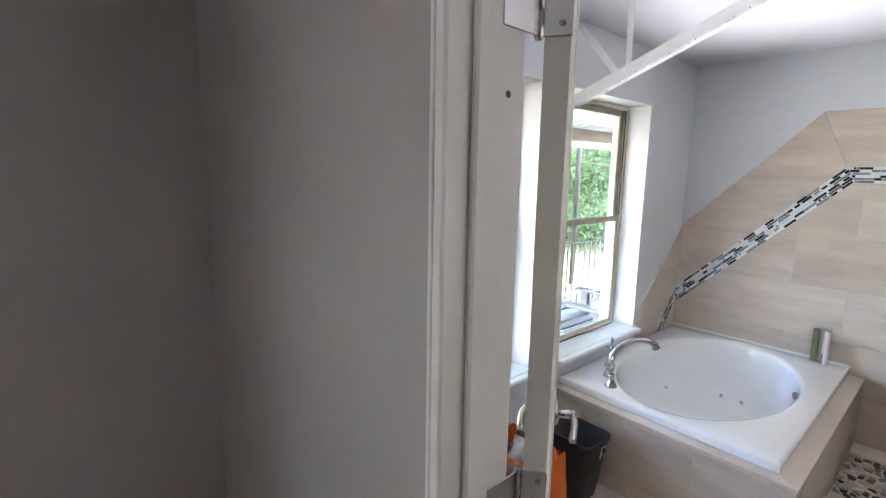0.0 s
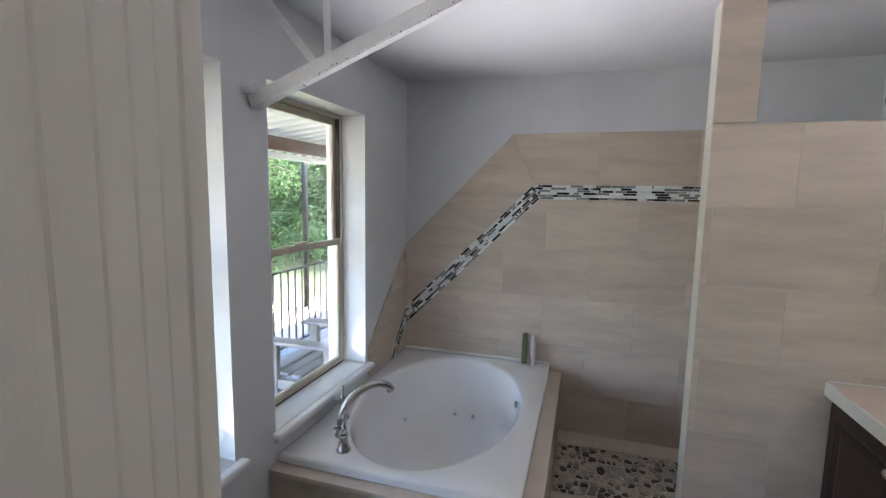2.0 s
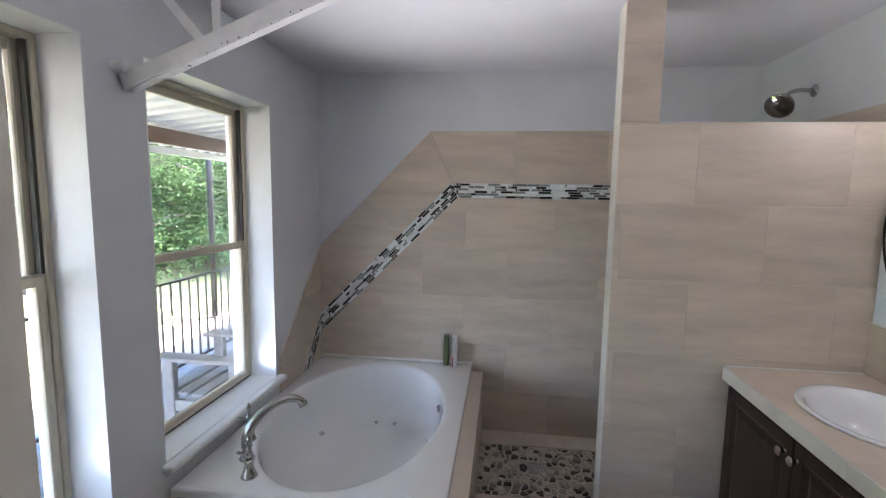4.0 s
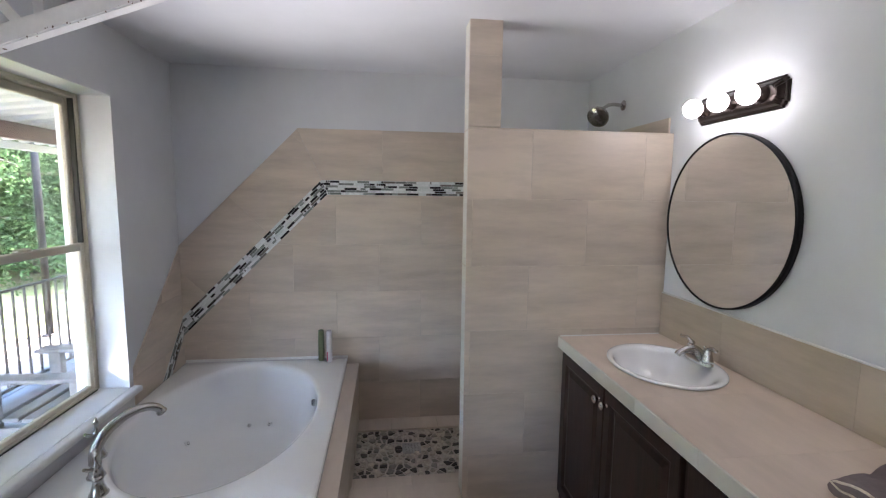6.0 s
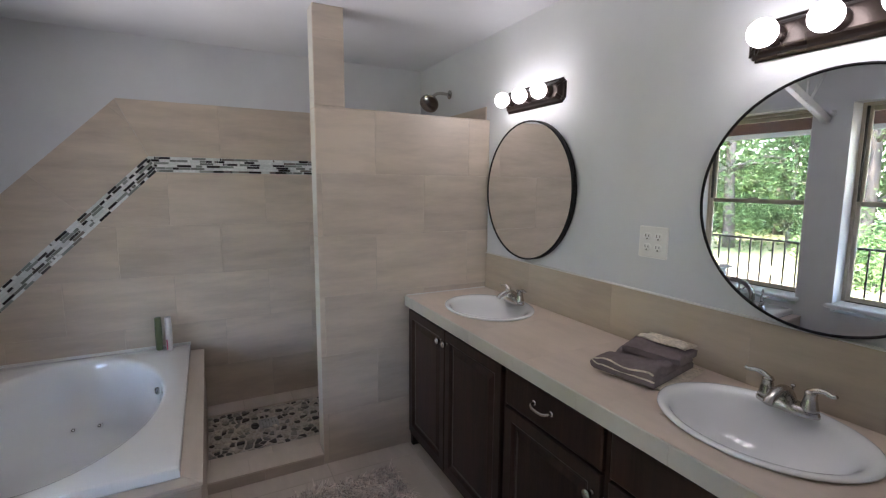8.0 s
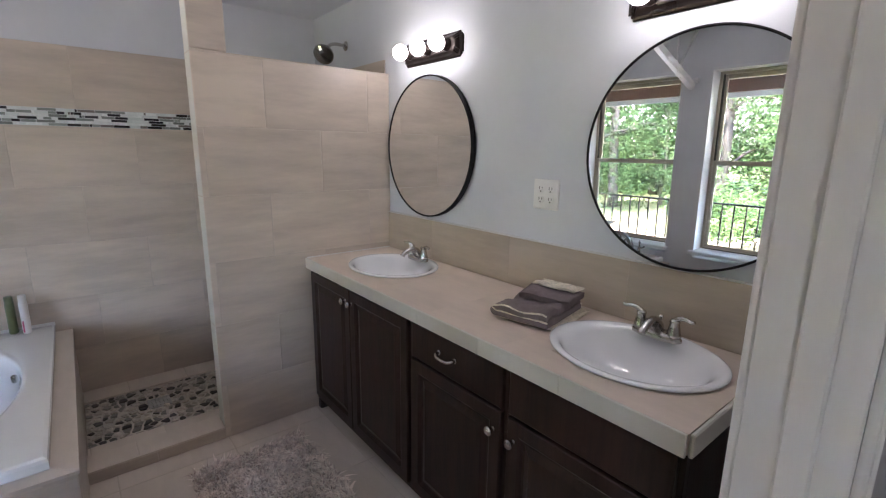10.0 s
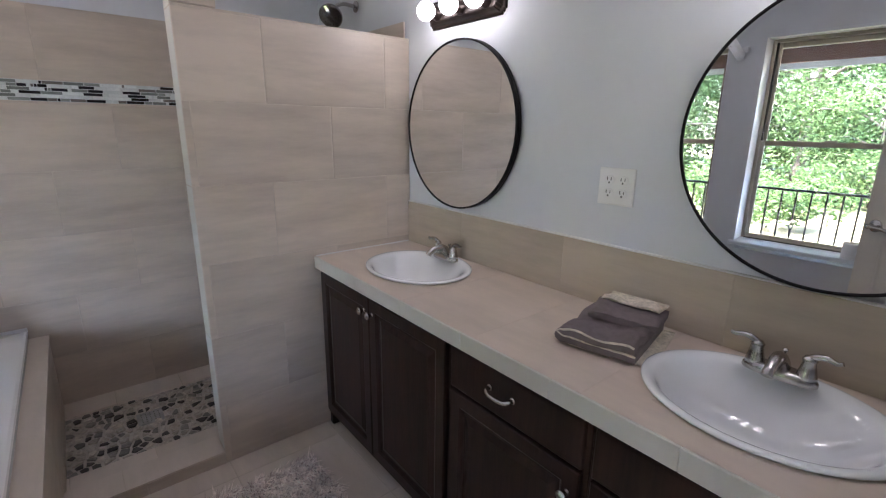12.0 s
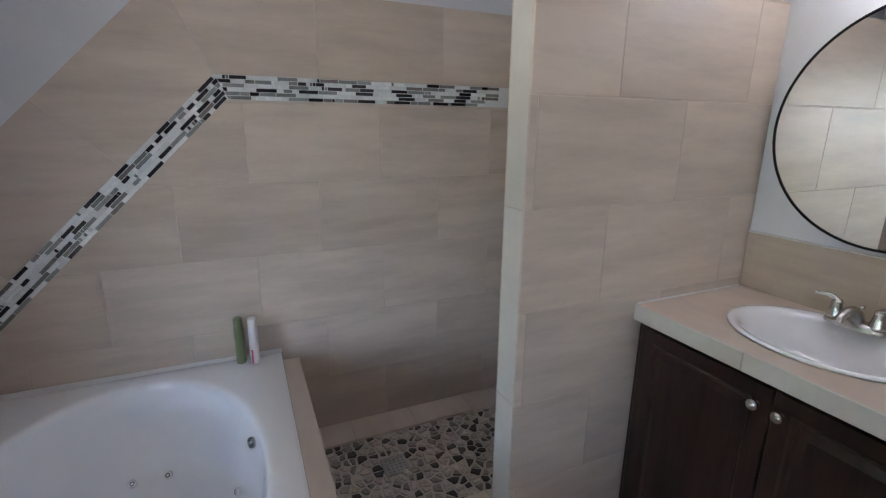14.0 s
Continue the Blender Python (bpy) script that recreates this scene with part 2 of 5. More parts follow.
def lathe(bm, profile, centre=(0, 0, 0), seg=24, axis=None, squash=(1, 1)):
    """Turns a list of (radius, height) round an axis through centre."""
    rot = Vector((0, 0, 1)).rotation_difference(Vector(axis)).to_matrix() if axis else Matrix.Identity(3)
    c = Vector(centre)
    rings = []
    for r, h in profile:
        if r < 1e-6:
            rings.append([bm.verts.new(c + rot @ Vector((0, 0, h)))])
        else:
            rings.append([bm.verts.new(c + rot @ Vector((r * squash[0] * math.cos(2 * math.pi * i / seg), r * squash[1] * math.sin(2 * math.pi * i / seg), h))) for i in range(seg)])
    for a, b in zip(rings, rings[1:]):
        for i in range(seg):
            j = (i + 1) % seg
            q = [a[i % len(a)], a[j % len(a)], b[j % len(b)], b[i % len(b)]]
            u = []
            for v in q:
                if v not in u:
                    u.append(v)
            if len(u) > 2:
                f = bm.faces.new(u)
                f.smooth = True
    return bm


def tube(bm, pts, r, seg=10, radii=None, caps=True):
    pts = [Vector(p) for p in pts]
    rings = []
    up = None
    for i, p in enumerate(pts):
        d = (pts[min(i + 1, len(pts) - 1)] - pts[max(i - 1, 0)]).normalized()
        if up is None:
            up = d.orthogonal().normalized()
        up = (up - d * up.dot(d)).normalized()
        side = d.cross(up)
        rr = radii[i] if radii else r
        rings.append([bm.verts.new(p + rr * (math.cos(2 * math.pi * k / seg) * up + math.sin(2 * math.pi * k / seg) * side)) for k in range(seg)])
    for a, b in zip(rings, rings[1:]):
        for k in range(seg):
            f = bm.faces.new((a[k], a[(k + 1) % seg], b[(k + 1) % seg], b[k]))
            f.smooth = True
    if caps:
        bm.faces.new(rings[0][::-1])
        bm.faces.new(rings[-1])
    return bm


def ball(bm, centre, r, seg=16, squash=1.0):
    n = seg // 2
    lathe(bm, [(r * math.sin(math.pi * i / n), -r * squash * math.cos(math.pi * i / n)) for i in range(n + 1)], centre, seg)
    return bm


def curve_points(ctrl, n=8):
    """A smooth line through the given points."""
    P = [Vector(p) for p in ctrl]
    out = []
    for i in range(len(P) - 1):
        p0, p1, p2, p3 = P[max(i - 1, 0)], P[i], P[i + 1], P[min(i + 2, len(P) - 1)]
        for k in range(n):
            t = k / n
            out.append(0.5 * ((2 * p1) + (p2 - p0) * t + (2 * p0 - 5 * p1 + 4 * p2 - p3) * t * t + (3 * p1 - p0 - 3 * p2 + p3) * t ** 3))
    out.append(P[-1])
    return out


def finish(bm, name, mat):
    me = bpy.data.meshes.new(name)
    bmesh.ops.recalc_face_normals(bm, faces=bm.faces)
    bm.to_mesh(me)
    bm.free()
    me.materials.append(mat)
    return me


def thing(name, loc, label, category, group=""):
    ob = new(name)
    ob.location = loc
    return tagged(ob, label, category, group)


def base_of(ob):
    while ob.parent:
        ob = ob.parent
    return ob.location


def part(name, bm, mat, parent, label=""):
    bmesh.ops.translate(bm, verts=bm.verts, vec=-base_of(parent))
    ob = new(name, finish(bm, name, mat))
    ob.parent = parent
    return tagged(ob, label)


def structure(name, bm, mat, label, category="wall"):
    ob = new(name, finish(bm, name, mat))
    return tagged(ob, label, category, kind="structure")


def clip(poly, a, b, c):
    """Keeps the side a*u + b*v <= c of a convex polygon."""
    out = []
    for i, p in enumerate(poly):
        q = poly[(i + 1) % len(poly)]
        dp, dq = a * p[0] + b * p[1] - c, a * q[0] + b * q[1] - c
        if dp <= 1e-9:
            out.append(p)
        if (dp < -1e-9 and dq > 1e-9) or (dp > 1e-9 and dq < -1e-9):
            t = dp / (dp - dq)
            out.append((p[0] + t * (q[0] - p[0]), p[1] + t * (q[1] - p[1])))
    return out


def area(poly):
    return 0.5 * abs(sum(p[0] * q[1] - q[0] * p[1] for p, q in zip(poly, poly[1:] + poly[:1])))


def prism(bm, poly, o, u, v, n, t, inset):
    """A slab with eased edges on a plane: poly in the plane's own (u, v)."""
    cx, cy = sum(p[0] for p in poly) / len(poly), sum(p[1] for p in poly) / len(poly)
    def at(p, h):
        return o + u * p[0] + v * p[1] + n * h
    def shrunk(p):
        dx, dy = p[0] - cx, p[1] - cy
        d = max(math.hypot(dx, dy), 1e-6)
        k = max(0.0, 1 - 1.4 * inset / d)
        return (cx + dx * k, cy + dy * k)
    a = [bm.verts.new(at(p, 0)) for p in poly]
    b = [bm.verts.new(at(p, t - inset)) for p in poly]
    c = [bm.verts.new(at(shrunk(p), t)) for p in poly]
    k = len(poly)
    for i in range(k):
        j = (i + 1) % k
        bm.faces.new((a[i], a[j], b[j], b[i]))
        bm.faces.new((b[i], b[j], c[j], c[i]))
    bm.faces.new(c)


def tile_field(parent, o, u, v, planes, mat, w, h, shift=(0.0, 0.0), thick=0.008, gap=0.003, stagger=0.5, span=4.0, name="tile", odd=0):
    """Lays tiles over the part of a plane that all the half planes leave; each is a part of its wall."""
    o, u, v = Vector(o), Vector(u).normalized(), Vector(v).normalized()
    n = u.cross(v)
    shared = {}
    rows, cols = int(span / h) + 2, int(span / w) + 2
    for r in range(-rows, rows):
        for c in range(-cols, cols):
            x0 = shift[0] + (c + (stagger if (r + odd) % 2 else 0)) * w
            y0 = shift[1] + r * h
            poly = [(x0 + gap / 2, y0 + gap / 2), (x0 + w - gap / 2, y0 + gap / 2), (x0 + w - gap / 2, y0 + h - gap / 2), (x0 + gap / 2, y0 + h - gap / 2)]
            full = area(poly)
            for a, b, k in planes:
                poly = clip(poly, a, b, k)
                if len(poly) < 3:
                    break
            if len(poly) < 3 or area(poly) < 2e-4:
                continue
            place = o + u * x0 + v * y0
            if abs(area(poly) - full) < 1e-7:
                if "full" not in shared:
                    bm = bmesh.new()
                    prism(bm, [(p[0] - x0, p[1] - y0) for p in poly], Vector(), u, v, n, thick, 0.0015)
                    shared["full"] = finish(bm, name, mat)
                me = shared["full"]
            else:
                bm = bmesh.new()
                prism(bm, [(p[0] - x0, p[1] - y0) for p in poly], Vector(), u, v, n, thick, 0.0015)
                me = finish(bm, name, mat)
            ob = new(name, me)
            ob.parent = parent
            ob.location = place - parent.location
    # the grout bed, just under the tiles' faces
    bed = [(-9.0, -9.0), (9.0, -9.0), (9.0, 9.0), (-9.0, 9.0)]
    for a, b, k in planes:
        bed = clip(bed, a, b, k - 0.0008 * math.hypot(a, b))
    if len(bed) > 2:
        bm = bmesh.new()
        prism(bm, bed, o - parent.location, u, v, n, thick - 0.0011, 0.0004)
        ob = new("grout", finish(bm, "grout", GROUT))
        ob.parent = parent

# ---------- the room ----------
BX, HX, WY, VY, CZ = 3.316, 2.375, 1.307, -1.270, 2.25      # back wall, half wall, window wall, vanity wall, ceiling
W1, W2, WZ0, WZ1 = (0.80, 1.662), (1.885, 2.703), 0.515, 1.942
W_ADDED = (-1.75, -0.85)  # unseen opening, added to light the hall; W1 and W2 are the two windows
DY0, DY1, DX0, DX1, DZ = -0.535, 0.328, 0.2095, 0.324, 2.04   # the doorway

floor = structure("floor", boxes((-2.3, 3.45, -1.45, 1.5, -0.12, -0.006)), GROUT, "floor bed of beige grout under beige tiles", "floor")
structure("ceiling", boxes((-2.3, 3.45, -1.45, 1.5, CZ, CZ + 0.1)), CEIL, "grey-white painted ceiling with light texture", "ceiling")
wall_window = structure("wall_window", boxes(
    (-2.3, W_ADDED[0], WY, WY + 0.24, 0, CZ), (W_ADDED[1], W1[0], WY, WY + 0.24, 0, CZ), (W_ADDED[0], W_ADDED[1], WY, WY + 0.24, 0, WZ0 - 0.03), (W_ADDED[0], W_ADDED[1], WY, WY + 0.24, WZ1, CZ), (W1[1], W2[0], WY, WY + 0.24, 0, CZ), (W2[1], BX + 0.12, WY, WY + 0.24, 0, CZ),
    (W1[0], W1[1], WY, WY + 0.24, 0, WZ0 - 0.03), (W1[0], W1[1], WY, WY + 0.24, WZ1, CZ),
    (W2[0], W2[1], WY, WY + 0.24, 0, WZ0 - 0.03), (W2[0], W2[1], WY, WY + 0.24, WZ1, CZ)), WALL, "pale grey painted wall with two deep window openings")
wall_back = structure("wall_back", boxes((BX, BX + 0.12, VY - 0.12, WY, 0, CZ)), WALL, "pale grey painted wall, tiled over tub and shower")
wall_vanity = structure("wall_vanity", boxes((DX0, BX, VY - 0.12, VY, 0, CZ)), WALL, "pale grey painted wall behind the double vanity")
wall_door = structure("wall_door", boxes(
    (DX0 + 0.004, DX1, VY, DY0 - 0.02, 0, CZ), (DX0 + 0.004, DX1, DY1 + 0.02, WY, 0, CZ), (DX0 + 0.004, DX1, DY0 - 0.02, DY1 + 0.02, DZ + 0.02, CZ)), WALL, "painted wall with the bathroom doorway")
structure("wall_hall_skin", boxes((DX0, DX0 + 0.004, VY, DY0 - 0.02, 0, CZ), (DX0, DX0 + 0.004, DY1 + 0.02, WY, 0, CZ), (DX0, DX0 + 0.004, DY0 - 0.02, DY1 + 0.02, DZ + 0.02, CZ)), HALL, "taupe painted hall side of the door wall")
structure("wall_hall_side", boxes((-2.3, W_ADDED[0], WY - 0.004, WY, 0, CZ), (W_ADDED[1], DX0, WY - 0.004, WY, 0, CZ), (W_ADDED[0], W_ADDED[1], WY - 0.004, WY, 0, WZ0 - 0.03), (W_ADDED[0], W_ADDED[1], WY - 0.004, WY, WZ1, CZ)), HALL, "taupe painted side wall of the dim hall")
structure("wall_hall_end", boxes((-2.3, -2.2, VY - 0.12, WY - 0.004, 0, CZ)), HALL, "taupe painted end wall of the dim hall")
structure("wall_hall_far", boxes((-2.2, DX0, VY - 0.12, VY, 0, CZ)), HALL, "taupe painted far wall of the dim hall")

wall_half = structure("wall_half", boxes((HX + 0.008, HX + 0.102, VY, -0.313, 0, 1.792), (HX + 0.008, HX + 0.102, -0.442, -0.313, 1.792, CZ)), GROUT, "tiled half wall with a slim post up to the ceiling", "wall")

# white plaster linings of the window openings
def lining(name, w):
    x0, x1 = w
    structure(name, boxes((x0, x0 + 0.004, WY - 0.001, WY + 0.24, WZ0, WZ1), (x1 - 0.004, x1, WY - 0.001, WY + 0.24, WZ0, WZ1), (x0 + 0.004, x1 - 0.004, WY - 0.001, WY + 0.24, WZ1 - 0.004, WZ1)), WHITE, "white plaster lining of a window opening", "trim")
    bm = bmesh.new()
    box(bm, x0 - 0.03, x1 + 0.03, WY - 0.048, WY - 0.001, WZ0 - 0.001, WZ0 + 0.03, 0.012, 3)
    box(bm, x0 + 0.002, x1 - 0.002, WY - 0.004, WY + 0.15, WZ0 - 0.001, WZ0 + 0.029)
    structure(name.replace("lining", "stool"), bm, WHITE, "white painted window stool with rounded nose", "sill")


lining("trim_lining_1", W1)
lining("trim_lining_2", W2)
lining("trim_lining_3", W_ADDED)


def window(name, w):
    x0, x1 = w[0] + 0.004, w[1] - 0.004
    z0, z1, zm, y = WZ0 + 0.03, WZ1 - 0.004, 1.245, WY + 0.135
    win = thing(name, ((x0 + x1) / 2, y, z0), "single-hung tan vinyl window with clear panes", "window")
    tagged(win, kind="structure")
    f = 0.022
    part("window_frame", boxes((x0, x0 + f, y, y + 0.062, z0, z1, 0.003), (x1 - f, x1, y, y + 0.062, z0, z1, 0.003), (x0 + f, x1 - f, y, y + 0.062, z1 - f, z1, 0.003), (x0 + f, x1 - f, y, y + 0.062, z0, z0 + 0.012, 0.003)), VINYL, win)
    part("jamb_track", boxes((x0 + f, x0 + f + 0.010, y + 0.008, y + 0.028, zm + 0.02, z1 - f), (x1 - f - 0.010, x1 - f, y + 0.008, y + 0.028, zm + 0.02, z1 - f)), GASKET, win, "dark track beside the sash")
    for nm, za, zb, ya in (("lower_sash", z0 + 0.012, zm + 0.018, y + 0.006), ("upper_sash", zm - 0.018, z1 - f, y + 0.034)):
        s, r = 0.027, 0.034
        sash = part(nm, boxes((x0 + f, x0 + f + s, ya, ya + 0.025, za, zb, 0.004), (x1 - f - s, x1 - f, ya, ya + 0.025, za, zb, 0.004),
                              (x0 + f + s, x1 - f - s, ya, ya + 0.025, zb - r, zb, 0.004), (x0 + f + s, x1 - f - s, ya, ya + 0.025, za, za + r * 0.7, 0.004)), VINYL, win)
        pane = part("pane", boxes((x0 + f + s - 0.004, x1 - f - s + 0.004, ya + 0.011, ya + 0.015, za + 0.02, zb - r + 0.004)), GLASS, sash)
        pane.visible_shadow = False
    part("sash_lock", boxes((x0 + 0.40, x0 + 0.47, y + 0.008, y + 0.033, zm + 0.0185, zm + 0.029, 0.004)), VINYL, win)
    part("gasket", boxes((x0 + f, x1 - f, y - 0.004, y - 0.0005, z0 - 0.0005, z0 + 0.005)), GASKET, win, "dark seal along the foot")


window("window_1", W1)
window("window_2", W2)
# invented hall window out of view, there only to let daylight in
window("window_3", W_ADDED)

# door lining, stops and casings
structure("trim_door_lining", boxes((DX0 - 0.003, DX1 + 0.003, DY1, DY1 + 0.02, 0, DZ + 0.02, 0.002), (DX0 - 0.003, DX1 + 0.003, DY0 - 0.02, DY0, 0, DZ + 0.02, 0.002), (DX0 - 0.003, DX1 + 0.003, DY0, DY1, DZ, DZ + 0.02, 0.002)), TRIMP, "white painted door lining with old screw holes", "trim")
structure("trim_door_stop", boxes((0.2416, 0.2585, DY1 - 0.011, DY1, 0, DZ, 0.003), (0.2416, 0.2785, DY0, DY0 + 0.011, 0, DZ, 0.003), (0.2416, 0.2585, DY0 + 0.011, DY1 - 0.011, DZ - 0.011, DZ, 0.003)), TRIMP, "white painted door stop strip", "trim")
# the hinge side of the frame has no casing on the hall side, only an uneven painted bead
bm = bmesh.new()
bead = [(DX0 - 0.0035, DY1 + 0.004 + 0.0030 * noise.noise(Vector((0, 0, 5.0 * k * 0.025))), k * 0.025) for k in range(82)]
tube(bm, bead, 0.002, 6, radii=[0.0022 + 0.0012 * noise.noise(Vector((3.0, 0, k * 0.9))) for k in range(82)])
box(bm, DX0 - 0.004, DX0 + 0.004, DY1 + 0.0205, DY1 + 0.0275, 0, DZ + 0.006, 0.0025, 2)
structure("trim_frame_bead", bm, TRIMP, "uneven painted bead along the door frame", "trim")
for nm, xa, xb in (("trim_casing_hall", DX0 - 0.016, DX0 - 0.003), ("trim_casing_room", DX1 + 0.003, DX1 + 0.016)):
    bm = bmesh.new()
    for ya, yb in ((DY1 + 0.006, DY1 + 0.051), (DY0 - 0.063, DY0 - 0.006)):
        if nm.endswith("hall") and ya > 0:
            continue
        box(bm, xa, xb, ya, yb, 0, DZ + 0.006, 0.004, 2)
        ym = (ya + yb) / 2
        sx = -0.003 if xa < DX0 else 0.003
        box(bm, min(xa, xa + sx), max(xb, xb + sx), ym - 0.012, ym + 0.012, 0, DZ + 0.006, 0.003, 2)
    box(bm, xa, xb, DY0 - 0.063, DY1 + 0.063, DZ + 0.0065, DZ + 0.063, 0.004, 2)
    structure(nm, bm, TRIMP, "white moulded door casing", "trim")

# ---------- door ----------
def make_door():
    d = thing("door_1", (0, 0, 0), "off-white plank-grooved panel door standing wide open", "door")
    tagged(d, kind="structure")
    w, h, t = 0.6075, 2.02, 0.032
    def plank_panel(bm, x0, x1, z0, z1, rise, side):
        """A sunk panel with a moulded rim, upright plank grooves and, with rise, an arched head."""
        y = -0.007 if side > 0 else -0.007 - t
        s = 1 if side > 0 else -1
        cx, hw = (x0 + x1) / 2, (x1 - x0) / 2
        def head(x, inset):
            return z1 - inset - rise * min(1.0, abs(x - cx) / hw) ** 2
        def outline(inset, dep):
            xa, xb = x0 + inset, x1 - inset
            pts = [(xa, z0 + inset), (xb, z0 + inset)] + [(xb + (xa - xb) * k / 16, head(xb + (xa - xb) * k / 16, inset)) for k in range(17)]
            return [bm.verts.new((x, y + s * dep, z)) for x, z in pts]
        prev = outline(0, 0)
        if rise:
            for k in range(2, len(prev) - 1):
                a, b = prev[k], prev[k + 1]
                bm.faces.new((a, b, bm.verts.new((b.co.x, y, z1)), bm.verts.new((a.co.x, y, z1))))
        for inset, dep in ((0.004, -0.005), (0.009, -0.0065), (0.014, -0.0055), (0.022, -0.003)):
            ring = outline(inset, dep)
            for k in range(len(ring)):
                bm.faces.new((prev[k], prev[(k + 1) % len(ring)], ring[(k + 1) % len(ring)], ring[k]))
            prev = ring
        xa, xb = x0 + 0.022, x1 - 0.022
        cols = [(xa, -0.003)]
        for k in range(1, 5):
            g = x0 + 0.022 + (xb - xa) * k / 5
            cols += [(g - 0.0045, -0.003), (g - 0.0018, -0.0052), (g + 0.0018, -0.0052), (g + 0.0045, -0.003)]
        cols.append((xb, -0.003))
        fine = [cols[0]]
        for (p, dp), (q, dq) in zip(cols, cols[1:]):
            n = 3 if q - p > 0.02 else 1
            fine += [(p + (q - p) * k / n, dp + (dq - dp) * k / n) for k in range(1, n + 1)]
        for (p, dp), (q, dq) in zip(fine, fine[1:]):
            bm.faces.new([bm.verts.new(v) for v in ((p, y + s * dp, z0 + 0.022), (q, y + s * dq, z0 + 0.022), (q, y + s * dq, head(q, 0.022)), (p, y + s * dp, head(p, 0.022)))])
    bm = bmesh.new()
    ya, yb = -0.007 - t, -0.007
    xs, zs = (0.003, 0.115, w - 0.105, w), (0.012, 0.20, 0.84, 0.99, h - 0.13, h)
    for i in range(3):
        for j in range(5):
            if i == 1 and j in (1, 3):
                continue
            for y in (ya, yb):
                bm.faces.new([bm.verts.new(p) for p in ((xs[i], y, zs[j]), (xs[i + 1], y, zs[j]), (xs[i + 1], y, zs[j + 1]), (xs[i], y, zs[j + 1]))])
    for j in (1, 3):
        plank_panel(bm, xs[1], xs[2], zs[j], zs[j + 1], 0.05 if j == 3 else 0.0, 1)
        plank_panel(bm, xs[1], xs[2], zs[j], zs[j + 1], 0.05 if j == 3 else 0.0, -1)
    box(bm, xs[0], xs[0] + 0.001, ya, yb, zs[0], h)
    box(bm, w - 0.001, w, ya, yb, zs[0], h)
    box(bm, xs[0], w, ya, yb, zs[0], zs[0] + 0.001)
    box(bm, xs[0], w, ya, yb, h - 0.001, h)
    bmesh.ops.remove_doubles(bm, verts=bm.verts, dist=0.0002)
    part("door_leaf", bm, DOORP, d)
    for z in (0.25, 1.05, 1.725):
        bm = bmesh.new()
        lathe(bm, [(0, -0.005), (0.004, -0.004), (0.0062, 0), (0.0062, 0.029), (0.0055, 0.0295), (0.0055, 0.0305), (0.0062, 0.031), (0.0062, 0.06), (0.0055, 0.0605), (0.0055, 0.0615), (0.0062, 0.062), (0.0062, 0.09), (0.004, 0.094), (0, 0.095)], (0, 0, z - 0.045), 12)
        hinge = part("hinge", bm, NICKEL, d, "brushed nickel butt hinge")
        part("leaf_plate", boxes((0.0005, 0.0032, -0.040, -0.002, z - 0.045, z + 0.045, 0.001)), NICKEL, hinge)
        bm = bmesh.new()
        for dz in (-0.03, 0, 0.03):
            lathe(bm, [(0.0045, 0), (0.003, 0.0012), (0, 0.0012)], (0.0006, -0.028 + 0.006 * (dz == 0), z + dz), 8, axis=(-1, 0, 0))
        part("screw", bm, CHROME, hinge)
    for s in (1, -1):
        y0 = -0.007 if s > 0 else -0.007 - t
        bm = bmesh.new()
        lathe(bm, [(0, 0), (0.032, 0), (0.032, 0.004), (0.026, 0.010), (0.012, 0.012), (0.011, 0.045), (0.013, 0.05), (0, 0.052)], (w - 0.06, y0, 0.901), 20, axis=(0, s, 0))
        k = part("door_handle", bm, NICKEL, d, "brushed nickel lever")
        bm = bmesh.new()
        tube(bm, curve_points([(w - 0.06, y0 + s * 0.045, 0.901), (w - 0.10, y0 + s * 0.050, 0.900), (w - 0.14, y0 + s * 0.048, 0.897), (w - 0.165, y0 + s * 0.046, 0.889)], 5), 0.008, 10, radii=[0.009] * 6 + [0.0085] * 5 + [0.009] * 5)
        part("lever", bm, NICKEL, k)
    d.matrix_world = pose(0.357, 0.329, 0, 0, 0, 33.28)
    return d


make_door()

# hinge leaves and holes on the lining
bm = bmesh.new()
for z in (0.25, 1.05, 1.725):
    box(bm, DX1 - 0.034, DX1 + 0.0278, DY1 - 0.0022, DY1 - 0.0002, z - 0.045, z + 0.045, 0.0008)
structure("trim_hinge_leaves", bm, NICKEL, "brushed nickel hinge leaves screwed to the door lining", "hinge")
bm = bmesh.new()
for x, z in ((DX1 - 0.020, 1.606), (DX1 - 0.024, 0.62)):
    lathe(bm, [(0.0045, 0), (0.0035, 0.0008), (0, 0.0008)], (x, DY1 - 0.0001, z), 10, axis=(0, -1, 0))
structure("trim_old_holes", bm, SLOT, "old dark screw holes in the door lining", "hole")

